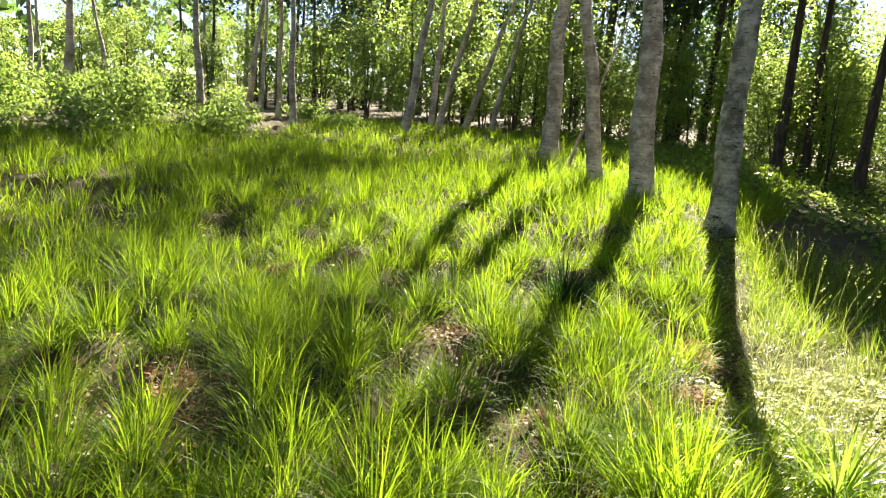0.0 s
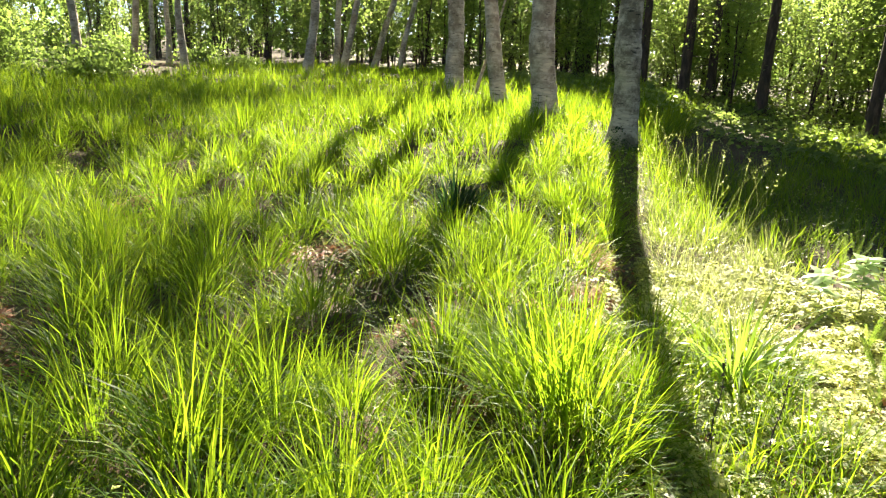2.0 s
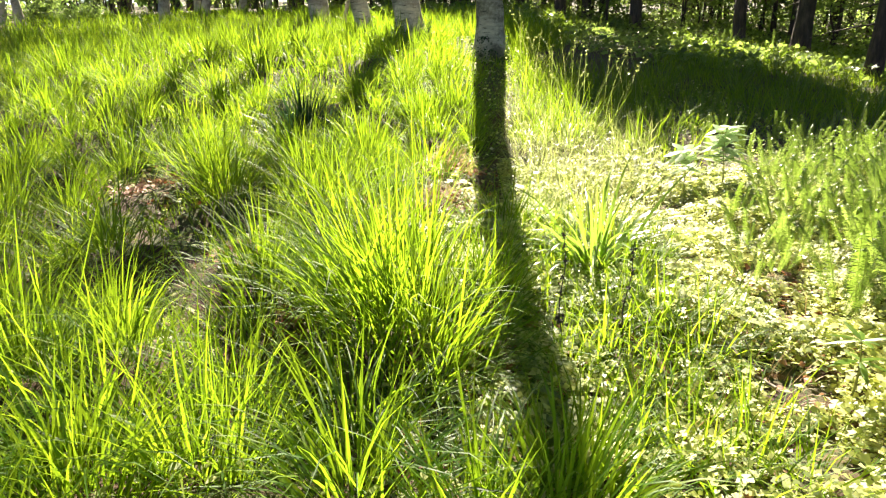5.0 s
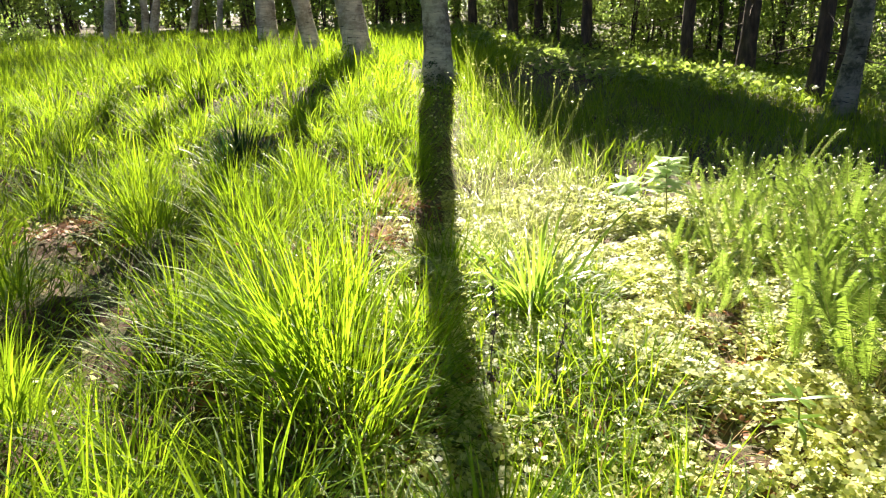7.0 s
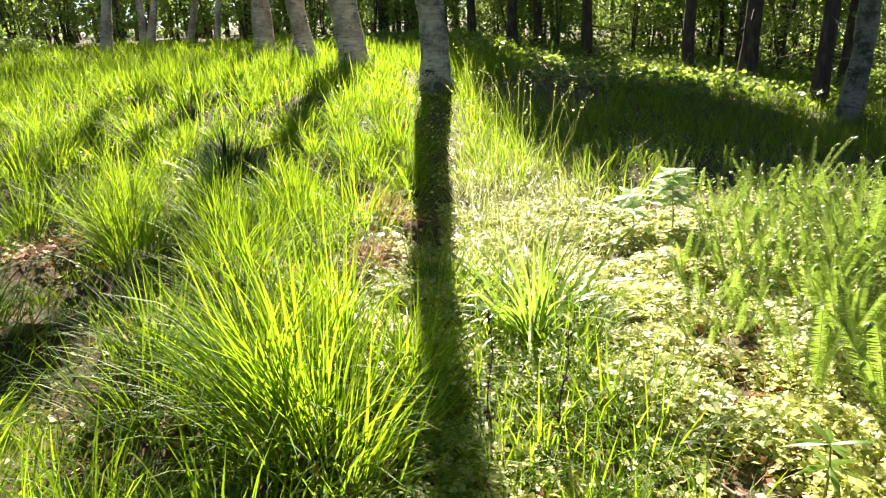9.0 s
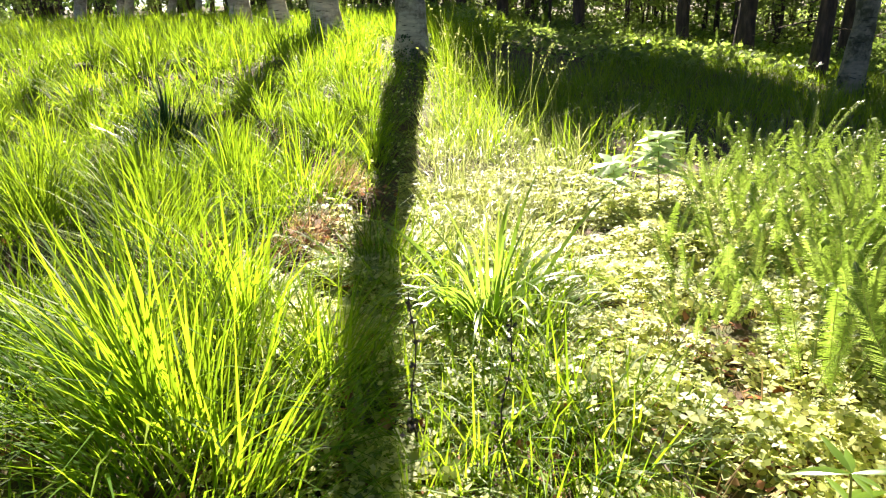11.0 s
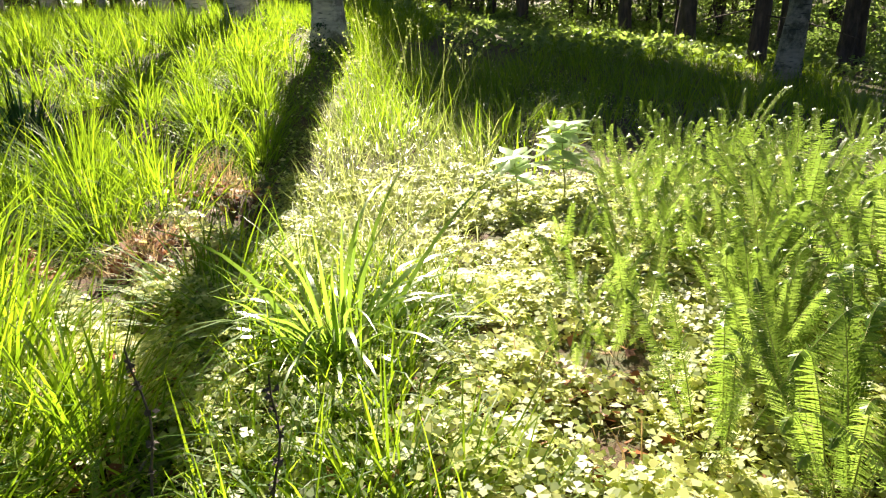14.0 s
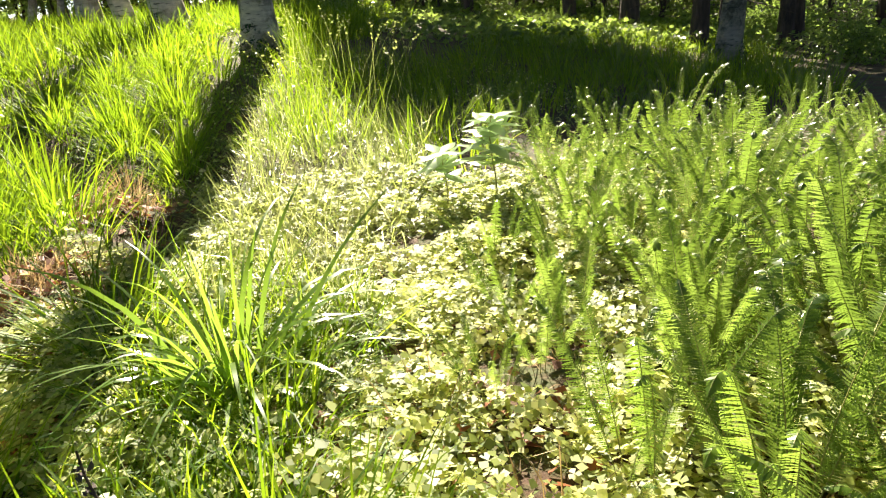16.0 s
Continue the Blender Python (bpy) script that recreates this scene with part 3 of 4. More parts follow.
def meadow_grass():
    near = spread_points(9000, -6.5, 0.3, 3.9, 10.5, meadow, 0.30)
    near = near[hummock(near[:, 0], near[:, 1]) > rng.uniform(-0.12, 0.25, len(near))]
    c = np.column_stack([near, rng.uniform(0.02, 0.14, len(near))])
    a = tufts(c, 205, 0.17, 0.52, 0.0072, 4, 0.72, 1.3)
    short = spread_points(6000, -6.5, 0.3, 3.9, 10.5, meadow, 0.26)
    side = spread_points(3000, -12, -6.5, 4.5, 10.5, lambda x, y: x < 0, 0.42)
    b = joined(tufts(np.column_stack([short, np.zeros(len(short))]), 54, 0.17, 0.27, 0.006, 3, 0.8, 0.9),
               tufts(np.column_stack([side, rng.uniform(0.02, 0.2, len(side))]), 70, 0.26, 0.55, 0.013, 3, 0.55, 0.9))
    mid = spread_points(9000, -13, 2.5, 10.5, 17.0, meadow, 0.32)
    mid = mid[(hummock(mid[:, 0], mid[:, 1]) > rng.uniform(-0.3, 0.15, len(mid))) | (mid[:, 0] > -0.4)]
    d = tufts(np.column_stack([mid, rng.uniform(0.0, 0.07, len(mid))]), 90, 0.24, 0.58, 0.012, 3, 0.5, 0.9)
    far = spread_points(9000, -18, 3, 17.0, 27, lambda x, y: meadow(x, y) & (x > -9.5 - 0.25 * (y - 16)), 0.45)
    e = tufts(np.column_stack([far, rng.uniform(0, 0.1, len(far))]), 42, 0.36, 0.55, 0.02, 2, 0.5, 0.9)
    for k, (v, f) in enumerate((a, b, d, e)):
        ob = new("meadow_grass", mesh_np("meadow_grass", v, f, M_GRASS))
        tagged(ob, ("tall lush bright green grass in dense tussocks", "short green grass between the tussocks", "tall yellow-green tussock grass around the birches", "sunlit grass at the far side of the meadow")[k], "grass", kind="stuff")



def grass_behind():
    c = spread_points(4000, -14, 14, -9, 4.6, lambda x, y: (y < 4.0) | (x > 2.4), 0.45)
    v, f = tufts(np.column_stack([c, np.zeros(len(c))]), 48, 0.34, 0.3, 0.014, 2, 0.6, 0.9)
    tagged(new("meadow_grass", mesh_np("meadow_grass", v, f, M_GRASS)), "low green grass along the walked line", "grass", kind="stuff")


meadow_grass()
grass_behind()


def side_grass():
    # fine soft grass between the trunk's shadow and the ferns, and tall grass behind it
    c = spread_points(1500, 0.3, 1.5, 6.6, 9.8, lambda x, y: (x < 0.75 + 0.28 * (y - 6.6)), 0.17)
    a = tufts(np.column_stack([c, np.full(len(c), 0.03)]), 64, 0.13, 0.36, 0.0046, 3, 0.85, 1.6)
    c = spread_points(900, 0.1, 2.4, 8.8, 12.5, lambda x, y: (x < 1.0 + 0.4 * (y - 9)) & (x > 0.42 + 0.12 * (y > 11)), 0.24)
    b = tufts(np.column_stack([c, np.full(len(c), 0.03)]), 44, 0.16, 0.56, 0.006, 3, 0.55, 1.1)
    c = spread_points(1200, 0.2, 0.95, 4.75, 6.9, lambda x, y: (x < 0.74 + 0.08 * np.sin(y * 7)) & (x > 0.12 + 0.12 * np.maximum(0, 5.6 - y)), 0.12)
    foot = spread_points(700, -0.25, 0.8, 9.0, 12.6, lambda x, y: x < 0.8, 0.2)
    d = tufts(np.column_stack([c, np.full(len(c), 0.02)]), 74, 0.13, 0.29, 0.006, 4, 0.8, 1.6)
    d = joined(d, tufts(np.column_stack([foot, np.zeros(len(foot))]), 46, 0.15, 0.24, 0.005, 3, 0.7, 1.0))
    tagged(new("short_grass", mesh_np("short_grass", *d, M_GRASS)), "soft green grass around the broad-leaved clump", "grass", kind="stuff")
    tagged(new("fine_grass", mesh_np("fine_grass", *a, M_GRASS_FINE)), "fine soft pale green grass bending over", "grass", kind="stuff")
    tagged(new("tall_grass", mesh_np("tall_grass", *b, M_GRASS)), "tall wispy grass beside the birch trunk", "grass", kind="stuff")
    c = spread_points(7000, 1.1, 12, 8.5, 23, lambda x, y: ((y > 9.3) | (x < 1.6)) & (x > 0.95 + 0.3 * (y - 8)) & (x < 3.0 + 0.5 * (y - 6)), 0.32)
    h = tufts(np.column_stack([c, np.zeros(len(c))]), 48, 0.26, 0.42, 0.011, 2, 0.6, 1.1)
    tagged(new("hollow_grass", mesh_np("hollow_grass", *h, M_GRASS)), "dense dark green grass in the shaded hollow", "grass", kind="stuff")
    # straw at bare spots
    k = np.array([(a, b, 0.02) for a, b, r in BARE for _ in range(3)])
    k = np.concatenate([k, [(x, y, 0.02) for x, y in ((1.15, 5.95), (1.2, 6.1), (1.4, 5.5), (1.3, 5.7), (1.6, 5.2), (1.0, 6.9), (0.75, 5.3), (1.5, 6.3), (0.6, 5.0))]])
    k[:, :2] += rng.normal(0, 0.12, (len(k), 2))
    s = tufts(np.concatenate([k, np.column_stack([rng.normal(-0.42, 0.16, 14), rng.normal(7.05, 0.16, 14), np.full(14, 0.01)])]), 60, 0.2, 0.18, 0.004, 3, 1.2, 1.2)
    tagged(new("dry_grass", mesh_np("dry_grass", *s, M_STRAW)), "withered brown grass stems on bare spots", "grass", kind="stuff")


side_grass()


# single tussocks that stand out
def tussock(label, x, y, count, radius, length, width, mat, splay=0.6, droop=0.9):
    v, f = tufts(np.array([[x, y, 0.1]]), count, radius, length, width, 4, splay, droop)
    o = np.array([x, y, gz(x, y)])
    t = thing("grass_tussock", label, "grass tussock", pose(*o), "tussocks in the foreground")
    v = v - o
    k = 60                      # the outermost blades one by one, the rest as one tuft
    for i in range(k):
        part("blade", mesh_np("blade", v[i * 10:i * 10 + 10], f[:4], mat), t)
    part("tuft", mesh_np("tuft", v[k * 10:], f[4 * k:] - k * 10, mat), t)


tussock("large bright tussock of arching green grass", -0.36, 5.55, 430, 0.26, 0.60, 0.0085, M_GRASS, 0.75, 0.9)
tussock("bright upright grass tussock on the bank", -0.78, 7.85, 330, 0.24, 0.55, 0.008, M_GRASS, 0.45, 0.7)
tussock("bright upright grass tussock on the bank", -0.85, 8.5, 330, 0.26, 0.55, 0.008, M_GRASS, 0.45, 0.7)
tussock("bright upright grass tussock on the bank", -0.5, 9.3, 300, 0.24, 0.5, 0.008, M_GRASS, 0.45, 0.7)
tussock("brown withered grass tussock beside the shadow", -0.2, 8.1, 300, 0.16, 0.19, 0.004, M_STRAW, 0.9, 1.2)
tussock("dark green drooping grass bunch in shade", 0.13, 4.66, 280, 0.17, 0.46, 0.009, M_GRASS, 0.8, 1.0)
tussock("dark green tussock of broad blades", -1.38, 8.64, 260, 0.17, 0.72, 0.014, M_DARK_BLADE, 0.55, 0.8)


def reed_clump():
    x, y = 0.48, 6.3
    t = thing("broad_leaved_grass", "clump of broad arching pale green grass blades", "grass clump", at(x, y, -0.02))
    n = 78
    a = rng.uniform(0, 2 * np.pi, n)
    q = rng.uniform(0, 0.11, n)
    root = np.stack([np.cos(a) * q, np.sin(a) * q, np.zeros(n)], 1)
    L = rng.uniform(0.38, 0.74, n)
    lean = np.abs(rng.normal(0.3, 0.25, n))
    bend = np.clip(rng.normal(1.5, 0.7, n), 0.2, 2.6)
    for i in range(n):
        s = slice(i, i + 1)
        v, f = blades(root[s], a[s], L[s], rng.uniform(0.012, 0.024, 1), lean[s], bend[s], 8)
        part("leaf_blade", mesh_np("leaf_blade", v, f, M_REED, True), t)


reed_clump()


# ---- ferns ----
def frond(length, detail, curl, lean, seed):
    """One upright fern frond: stalk and leaflets, its tip still curled over."""
    g = np.random.default_rng(seed)
    n = 104 if detail else 64
    s = np.linspace(0, 1, n)
    ang = lean * (0.35 + s) + curl * smooth(0.8, 1.0, s) * 2.1
    step = length / n * np.where(s > 0.9, 0.6, 1)
    px = np.cumsum(np.sin(ang) * step)
    pz = np.cumsum(np.cos(ang) * step)
    core = np.stack([px, np.zeros(n), pz], 1)
    stalk = tube(core[::3], np.linspace(0.0038, 0.0008, n)[::3] * length, 4)
    vs, fs, k = [], [], 0
    for i in range(n // 4, n):
        t = s[i]
        pl = length * 0.098 * min(1, (t - 0.2) * 4) * (1 - t) ** 0.62 + 0.004
        tang = np.array([np.sin(ang[i]), 0, np.cos(ang[i])])
        nrm = np.array([np.cos(ang[i]), 0, -np.sin(ang[i])])
        for sd in (-1, 1):
            out = np.array([0, sd, 0]) * 0.93 + tang * 0.30 + nrm * g.normal(0.42, 0.22)
            out /= np.linalg.norm(out)
            w = tang - out * (tang @ out)
            w /= np.linalg.norm(w)
            hw = length * (0.0041 if detail else 0.0048)
            p0 = core[i]
            m = 5 if detail else 3
            sag = nrm * pl * g.uniform(0.05, 0.35) + tang * pl * g.uniform(-0.1, 0.22)
            for j in range(m):
                u0, u1 = j / m, (j + 0.74) / m
                ww = hw * (1 - u0 ** 1.8) * (1 if u0 > 0 else 0.8) + 0.0008
                a0, a1 = p0 + out * pl * u0 + sag * u0 ** 2, p0 + out * pl * u1 + sag * u1 ** 2
                vs += [a0 - w * ww * 0.7, a0 + w * ww * 0.7, a1 + w * ww * 0.85 + out * ww * 0.4, a1 - w * ww * 0.85 + out * ww * 0.4]
                fs.append((k, k + 1, k + 2, k + 3))
                k += 4
    return stalk, (np.array(vs), np.array(fs))


def frond_meshes(detail, seeds):
    made = []
    for i, sd in enumerate(seeds):
        stalk, leaf = frond(1.0, detail, [1.0, 0.6, 0.15, 0.9][i % 4], [0.26, 0.36, 0.5, 0.42][i % 4], sd)
        made.append((mesh_np("frond", *leaf, M_FERN), mesh_np("stalk", *stalk, M_STEM, True)))
    return made


FRONDS_NEAR = frond_meshes(True, (1, 2, 3, 4))
FRONDS_FAR = frond_meshes(False, (5, 6, 7, 8))


def fern(label, x, y, size, count, meshes, group, lean=1.0, seed=0):
    g = np.random.default_rng(seed)
    t = thing("fern", label, "fern", at(x, y, -0.02), group)
    turn = g.uniform(0, 360)
    for i in range(count):
        leaf, stalk = meshes[int(g.integers(0, 4))]
        a = turn + i * 360 / count + g.normal(0, 14)
        sc = size * g.uniform(0.7, 1.15)
        m = pose(math.cos(radians(a)) * 0.03, math.sin(radians(a)) * 0.03, 0, 0, g.uniform(-4, 16) * lean, a) @ pose(0, 0, 0, 0, 0, g.normal(0, 55)) @ Matrix.Scale(sc, 4)
        f = part("frond", leaf, t)
        f.matrix_basis = m
        part("stalk", stalk, f)


fern_spots = [(1.32, 5.66, .50), (1.52, 5.5, .56), (1.62, 5.12, .56), (1.6, 5.95, .46), (1.78, 5.4, .56), (1.95, 5.2, .62), (1.98, 5.75, .60), (2.1, 5.5, .64), (2.35, 5.4, .64), (2.3, 5.85, .66), (2.08, 6.05, .62),
              (1.12, 6.06, .27), (1.28, 6.2, .30), (1.35, 6.9, .34), (1.3, 6.5, .34), (1.55, 6.8, .36), (1.62, 7.2, .34), (1.42, 6.35, .36), (1.75, 6.35, .46)]
extra = spread_points(900, 1.5, 4.2, 6.1, 8.0, lambda x, y: (x > 1.62 + 0.2 * np.abs(y - 6.9)) & (x < 2.4 + 0.7 * (y - 5.4)), 0.215)
fern_spots += [(float(x), float(y), float(rng.uniform(0.32, 0.46) + 0.12 * smooth(1.6, 2.2, x) - 0.1 * smooth(2.4, 3.2, x) - 0.08 * smooth(6.9, 7.8, y))) for x, y in extra]
for i, (x, y, s) in enumerate(fern_spots):
    near = y < 7.0
    fern("tall bright green fern with upright curled-tip fronds" if near else "green fern growing in a dense patch", x, y, s, (18 if x > 1.5 else 9) if near else 11, FRONDS_NEAR if near else FRONDS_FAR, "ferns in the patch", 1.3, i)
fern("small dark fern growing in the trunk's shadow", 0.06, 5.5, 0.27, 6, FRONDS_NEAR, "", 2.2, 77)
hollow = spread_points(900, 1.7, 8, 8.3, 14.5, lambda x, y: (x > 1.4 + 0.2 * (y - 9)) & (x < 3.5 + 0.55 * (y - 7)), 0.7)
for i, (x, y) in enumerate(hollow[:50]):
    fern("dark green fern in the shaded hollow", float(x), float(y), float(rng.uniform(0.32, 0.5)), 6, FRONDS_FAR, "ferns in the hollow", 1.4, 300 + i)
edge = spread_points(300, 1.6, 4.6, 7.9, 9.4, lambda x, y: x < 3.2 + 0.6 * (y - 7.5), 0.42)
for i, (x, y) in enumerate(edge[:22]):
    fern("dark green fern in the shaded hollow", float(x), float(y), float(rng.uniform(0.3, 0.42)), 7, FRONDS_FAR, "ferns in the hollow", 1.2, 400 + i)
wood = spread_points(1500, -6, 14, 19.5, 30, lambda x, y: (x > -1.5 - 0.35 * (y - 20)) & (x < 0.55 * y - 3), 0.8)
for i, (x, y) in enumerate(wood[:75]):
    fern("pale sunlit fern on the woodland floor", float(x), float(y), float(rng.uniform(0.5, 0.85)), 5, FRONDS_FAR, "ferns on the woodland floor", 2.2, 600 + i)


# ---- ground cover and litter ----
def ground_cover():
    n = 100000
    x, y = rng.uniform(-0.5, 2.6, n), rng.uniform(4.3, 8.2, n)
    y = np.where(y < 4.8, y + rng.normal(0, 0.25, n), y)
    x = np.where(x > 2.3, x + rng.normal(0, 0.25, n), x)
    dens = noise_patch(x, y)
    keep = ((x > 0.12 - 0.5 * (y < 6.2) * rng.uniform(0, 1, n)) & (dens > 0.15 + 0.35 * rng.uniform(0, 1, n) ** 2)) | ((np.abs(x + 0.15) < 0.45) & (y > 5.9) & (y < 7.4))
    keep &= ~((x > 0.22) & (x < 0.75) & (y < 6.8) & (rng.uniform(0, 1, n) < 0.55))
    keep &= (x + 0.42) ** 2 + (y - 7.05) ** 2 > 0.17 * rng.uniform(0.4, 1.2, n)
    x, y = x[keep], y[keep]
    h = rng.uniform(0.0, 0.13, len(x)) * (0.25 + 1.1 * dens[keep])
    p = np.stack([x, y, ground_z(x, y) + h], 1)
    a = clover_leaves(p[:44000], rng.uniform(0.014, 0.028, len(p[:44000])), 0.42)
    tagged(new("ground_cover", mesh_np("ground_cover", *a, M_SORREL)), "carpet of small pale green leaves on the ground", "ground plants", kind="stuff")
    n = 17000
    x, y = rng.uniform(-7, 3, n), rng.uniform(4, 13, n)
    ok = off_bare(x, y) | (rng.uniform(0, 1, n) < 0.5)
    x, y = x[ok], y[ok]
    n = len(x)
    p = np.stack([x, y, ground_z(x, y) + rng.uniform(0.01, 0.12, n)], 1)
    a = flat_leaves(p, rng.uniform(0.015, 0.04, n), 0.5)
    tagged(new("undergrowth", mesh_np("undergrowth", *a, M_SORREL)), "small green leaves between the grass tussocks", "ground plants", kind="stuff")
    n = 34000
    x, y = rng.uniform(-10, 17, n), rng.uniform(15, 34, n)
    ok = (x > -1.0 - 0.4 * (y - 18)) & (x > 3 - 0.6 * (y - 15))
    x, y = x[ok], y[ok]
    n = len(x)
    p = np.stack([x, y, ground_z(x, y) + rng.uniform(0.02, 0.3, n)], 1)
    a = flat_leaves(p, rng.uniform(0.06, 0.16, n), 0.7)
    tagged(new("woodland_plants", mesh_np("woodland_plants", *a, M_WOODS_LEAF)), "low pale leafy plants on the woodland floor", "ground plants", kind="stuff")
    px, py = [], []
    for a, b, r in BARE + [(0.5, 5.4, 0.6), (-0.8, 7.15, 0.3), (1.0, 5.9, 0.5), (1.3, 5.2, .5)]:
        k = int((1100 if a < 0.3 else 300) * r)
        px.append(rng.normal(a, r * 0.6, k))
        py.append(rng.normal(b, r * 0.6, k))
    px, py = np.concatenate(px), np.concatenate(py)
    p = np.stack([px, py, ground_z(px, py) + rng.uniform(0.008, 0.035, len(px))], 1)
    a = flat_leaves(p, rng.uniform(0.02, 0.055, len(p)), 0.5)
    tagged(new("leaf_litter", mesh_np("leaf_litter", *a, M_LITTER)), "reddish brown dead leaves on bare soil", "leaf litter", kind="stuff")


def noise_patch(x, y):
    return 0.5 + 0.3 * np.sin(x * 3.1 + 1.3 * np.sin(y * 2.3)) * np.cos(y * 2.9 + x) + 0.25 * np.sin(x * 9 + y * 4) * np.sin(y * 8 - x * 3)


ground_cover()


def seed_grass():
    """Tall thin stalks with nodding pale seed heads beside the big birch."""
    c = spread_points(300, 0.45, 1.9, 8.6, 11.6, lambda x, y: x < 1.0 + 0.35 * (y - 8.6), 0.16)
    n = len(c)
    root = np.column_stack([c, ground_z(c[:, 0], c[:, 1])])
    head, L = rng.uniform(0, 2 * np.pi, n), rng.uniform(0.55, 0.85, n)
    lean, bend = np.abs(rng.normal(0.1, 0.08, n)), rng.uniform(0.3, 0.9, n)
    v, f = blades(root, head, L, np.full(n, 0.0035), lean, bend, 5)
    tips = v.reshape(n, 6, 2, 3).mean(2)
    t = rng.uniform(0.0, 1.0, (n, 9, 1))
    p = (tips[:, None, 5] * t + tips[:, None, 4] * (1 - t) + rng.normal(0, 0.006, (n, 9, 3))).reshape(-1, 3)
    tagged(new("seed_grass", mesh_np("seed_grass", *joined((v, f), leaf_quads(p, rng.uniform(0.012, 0.024, len(p)))), M_GRASS_FINE)), "tall thin grass with nodding pale seed heads", "grass", kind="stuff")


def moss(x, y, r, count):
    """A cushion of dark moss and small leaves round a trunk's foot."""
    a = rng.uniform(0, 2 * np.pi, count)
    h = rng.uniform(0, 1, count) ** 1.8 * 0.34 * (0.6 + 0.4 * np.sin(a * 3 + x * 5))
    q = r * (1.05 + 0.45 * np.exp(-h / 0.22)) + rng.uniform(-0.005, 0.03, count)
    px, py = x + np.cos(a) * q, y + np.sin(a) * q
    p = np.stack([px, py, gz(x, y) + h], 1)
    tagged(new("moss_cushion", mesh_np("moss_cushion", *leaf_quads(p, rng.uniform(0.012, 0.035, count)), M_NEEDLE)), "dark green moss round the foot of a birch", "moss", kind="stuff")


seed_grass()
for x, y, r in ((0.20, 12.2, 0.178), (-0.86, 13.5, 0.21), (-1.68, 15.0, 0.145), (-3.0, 17.9, 0.195), (5.9, 13.1, 0.15)):
    moss(x, y, r, 1500)


# ---- single small plants and dead wood ----
def lance_leaf(root, head, pitch, length, width):
    """A folded pointed leaf of five stations."""
    out = np.array([math.cos(head) * math.cos(pitch), math.sin(head) * math.cos(pitch), math.sin(pitch)])
    side = np.array([-math.sin(head), math.cos(head), 0])
    up = np.cross(out, side)
    v, f = [], []
    for i, (t, w) in enumerate(((0, .08), (.2, .75), (.45, 1), (.75, .6), (1, .03))):
        c = root + out * length * t - np.array([0, 0, 1]) * length * 0.25 * t * t
        v += [c - side * width * w / 2 - up * width * .12 * w, c, c + side * width * w / 2 - up * width * .12 * w]
        if i:
            k = 3 * i
            f += [(k - 3, k - 2, k + 1, k), (k - 2, k - 1, k + 2, k + 1)]
    return np.array(v), np.array(f)


def leafy_plant(name, label, x, y, height, whorls, per, leaf_len, leaf_w, mat, dz=0.0, seed=0):
    g = np.random.default_rng(seed)
    t = thing(name, label, "plant", at(x, y, dz))
    zs = np.linspace(-0.02, height, 6)
    stem = np.stack([0.012 * np.sin(zs * 14), 0.012 * np.cos(zs * 9), zs], 1)
    part("stem", mesh_np("stem", *tube(stem, np.linspace(0.005, 0.002, 6), 6), M_STEM, True), t)
    for i in range(whorls):
        h = height * (0.45 + 0.55 * (i + 1) / whorls)
        for j in range(per):
            a = j * 2 * math.pi / per + i * 0.8 + g.normal(0, 0.2)
            v, f = lance_leaf(np.array([np.interp(h, zs, stem[:, 0]), np.interp(h, zs, stem[:, 1]), h]), a, g.uniform(-0.2, 0.85), leaf_len * g.uniform(.75, 1.15), leaf_w)
            part("leaf", mesh_np("leaf", v, f, mat, True), t)


leafy_plant("broadleaf_plant", "bushy plant with glossy leaves, sun glare put into their pale colour", 1.48, 7.5, 0.44, 8, 5, 0.15, 0.07, M_GLARE_LEAF, 0, 1)
leafy_plant("broadleaf_plant", "bushy plant with glossy leaves, sun glare put into their pale colour", 1.28, 7.62, 0.30, 5, 5, 0.14, 0.065, M_GLARE_LEAF, 0, 2)
leafy_plant("whorled_plant", "small plant with a whorl of narrow pointed leaves", 1.05, 5.1, 0.26, 2, 7, 0.12, 0.02, M_REED, 0, 3)


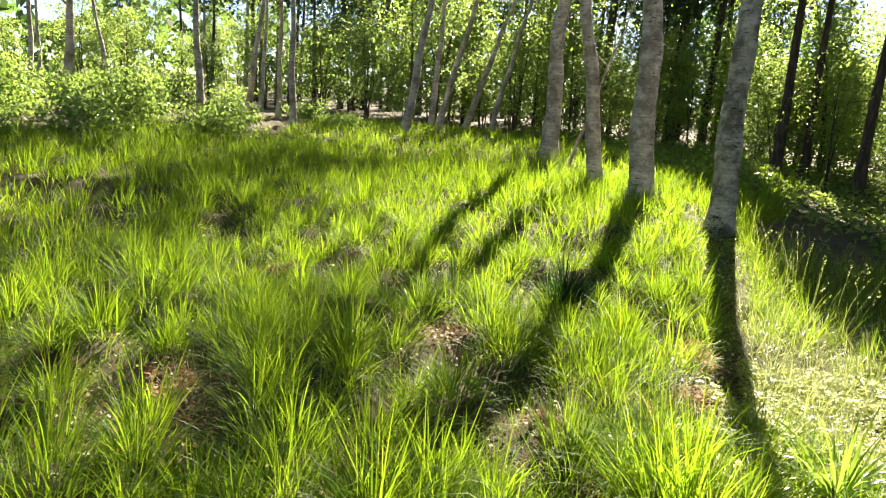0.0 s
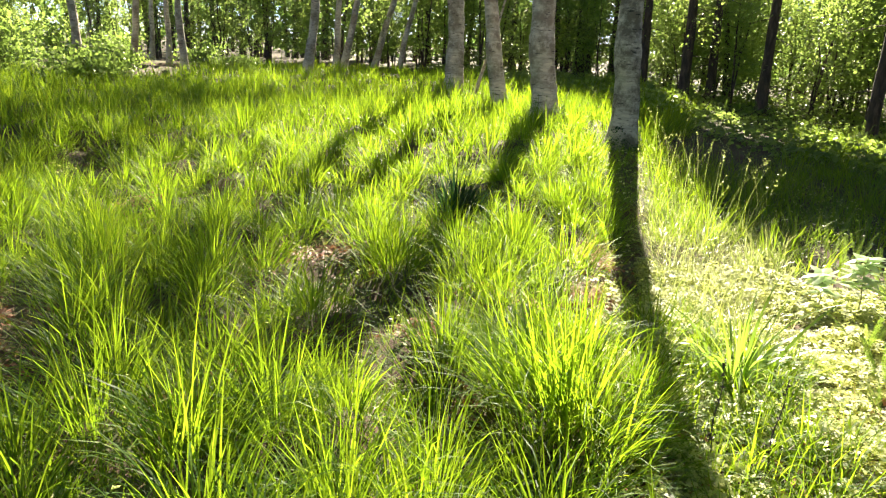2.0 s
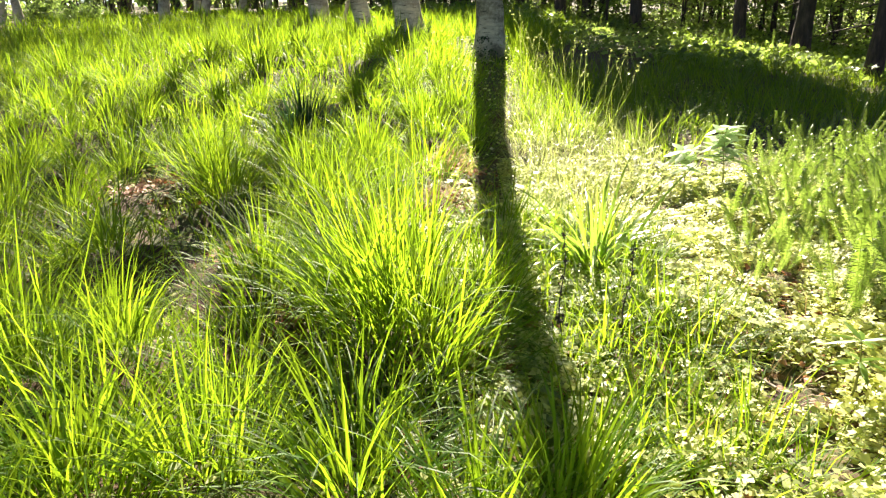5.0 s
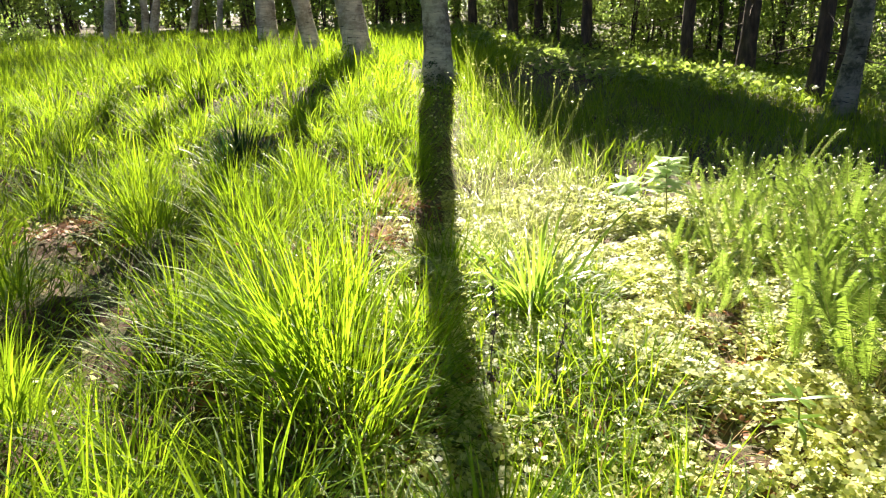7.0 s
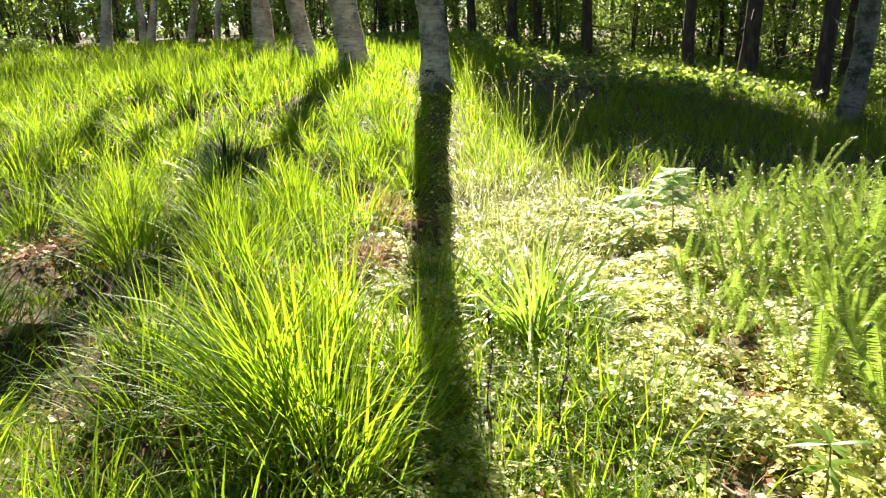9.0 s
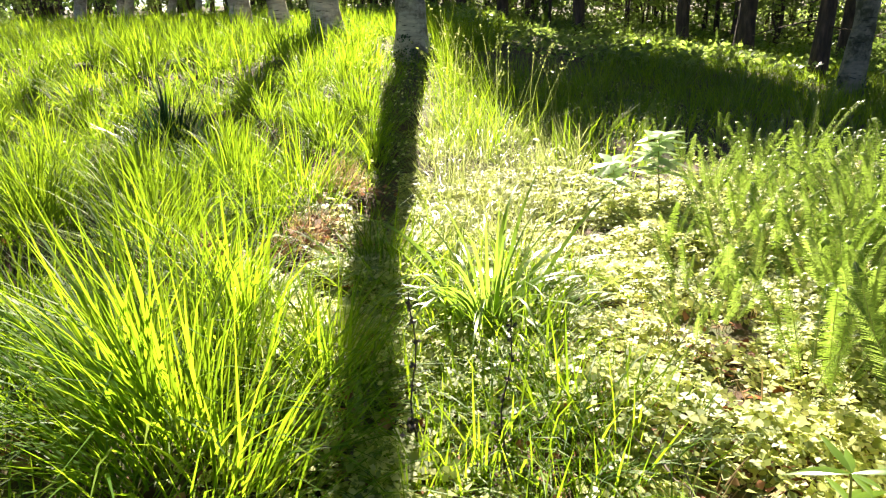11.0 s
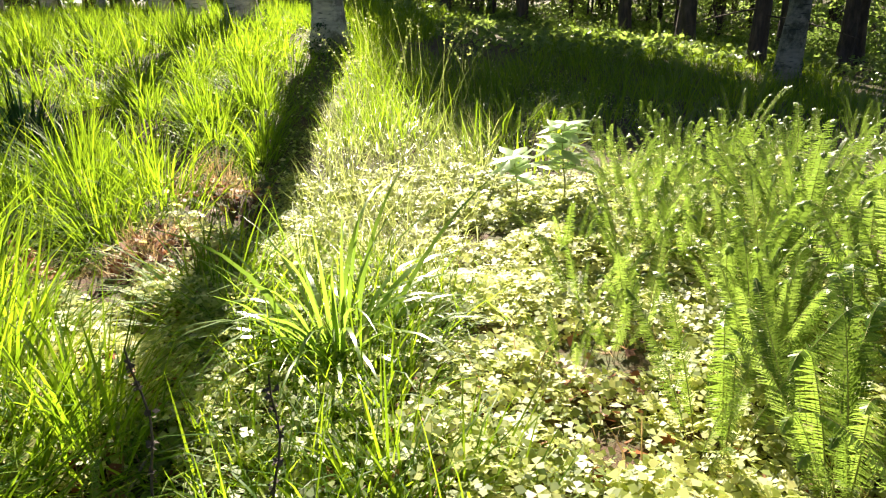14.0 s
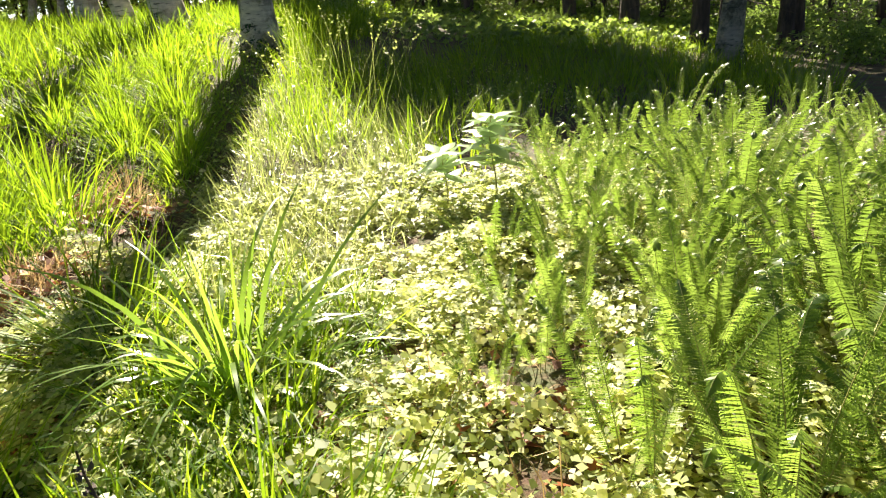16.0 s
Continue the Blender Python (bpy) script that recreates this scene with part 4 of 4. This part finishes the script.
def dead_stalk(x, y, height, lean, seed):
    g = np.random.default_rng(seed)
    t = thing("dead_stalk", "thin dark withered stalk with shrivelled leaves", "dead plant", at(x, y, -0.02), "withered stalks")
    s = np.linspace(0, 1, 12)
    core = np.stack([lean * s ** 2 + 0.008 * np.sin(s * 11), 0.008 * np.cos(s * 9), s * height], 1)
    part("stem", mesh_np("stem", *tube(core, np.linspace(0.0034, 0.0015, 12), 6, 0.1, seed), M_STALK, True), t)
    for k in (0.3, 0.34, 0.52, 0.62, 0.75, 0.86, 0.93):
        p = np.array([np.interp(k, s, core[:, 0]), np.interp(k, s, core[:, 1]), k * height])
        pts = p + g.normal(size=(12, 3)) * (0.011 if k < 0.4 else 0.005)
        v, f = leaf_quads(pts, g.uniform(0.01, 0.022, 12) * (1.3 if k < 0.4 else 0.7))
        part("shrivelled_leaf", mesh_np("shrivelled_leaf", v, f, M_STALK), t)


dead_stalk(0.215, 5.5, 0.52, 0.01, 1)
dead_stalk(0.425, 5.45, 0.46, 0.03, 2)


def twig(label, a, b, r, sag=0.02, seed=0):
    g = np.random.default_rng(seed)
    a, b = np.array([*a, gz(*a) + 0.05]), np.array([*b, gz(*b) + 0.06])
    s = np.linspace(0, 1, 9)[:, None]
    core = (b - a) * s + g.normal(size=(9, 3)) * 0.006
    t = thing("fallen_twig", label, "twig", pose(*a), "fallen twigs")
    part("wood", mesh_np("wood", *tube(core, np.linspace(r, r * .4, 9), 6, 0.1, seed), M_TWIG, True), t)
    for k in (3, 5, 6):
        q = core[k] + np.linspace(0, 1, 4)[:, None] * (g.normal(size=3) * 0.07 + (b - a) * 0.15)
        part("side_twig", mesh_np("side_twig", *tube(q, np.linspace(r * .5, r * .2, 4), 5), M_TWIG, True), t)


twig("thin grey fallen twig lying on low leaves", (0.36, 5.42), (0.66, 5.68), 0.005, seed=1)
twig("thin dry stick lying in the trunk's shadow", (0.05, 5.3), (0.12, 6.6), 0.005, seed=2)
twig("thin dry stick on the leafy ground", (0.85, 5.2), (0.78, 5.5), 0.006, seed=3)


def log():
    x, y = -11.0, 24.0
    t = thing("fallen_log", "short pale bleached log in low plants", "log", at(x, y, 0.18, -35, 1, 0, 14))
    s = np.linspace(-0.6, 0.6, 9)
    part("wood", mesh_np("wood", *tube(np.stack([s, 0.02 * np.sin(s * 4), 0 * s], 1), np.full(9, 0.10), 12, 0.05, 3), M_LOG, True), t)


log()
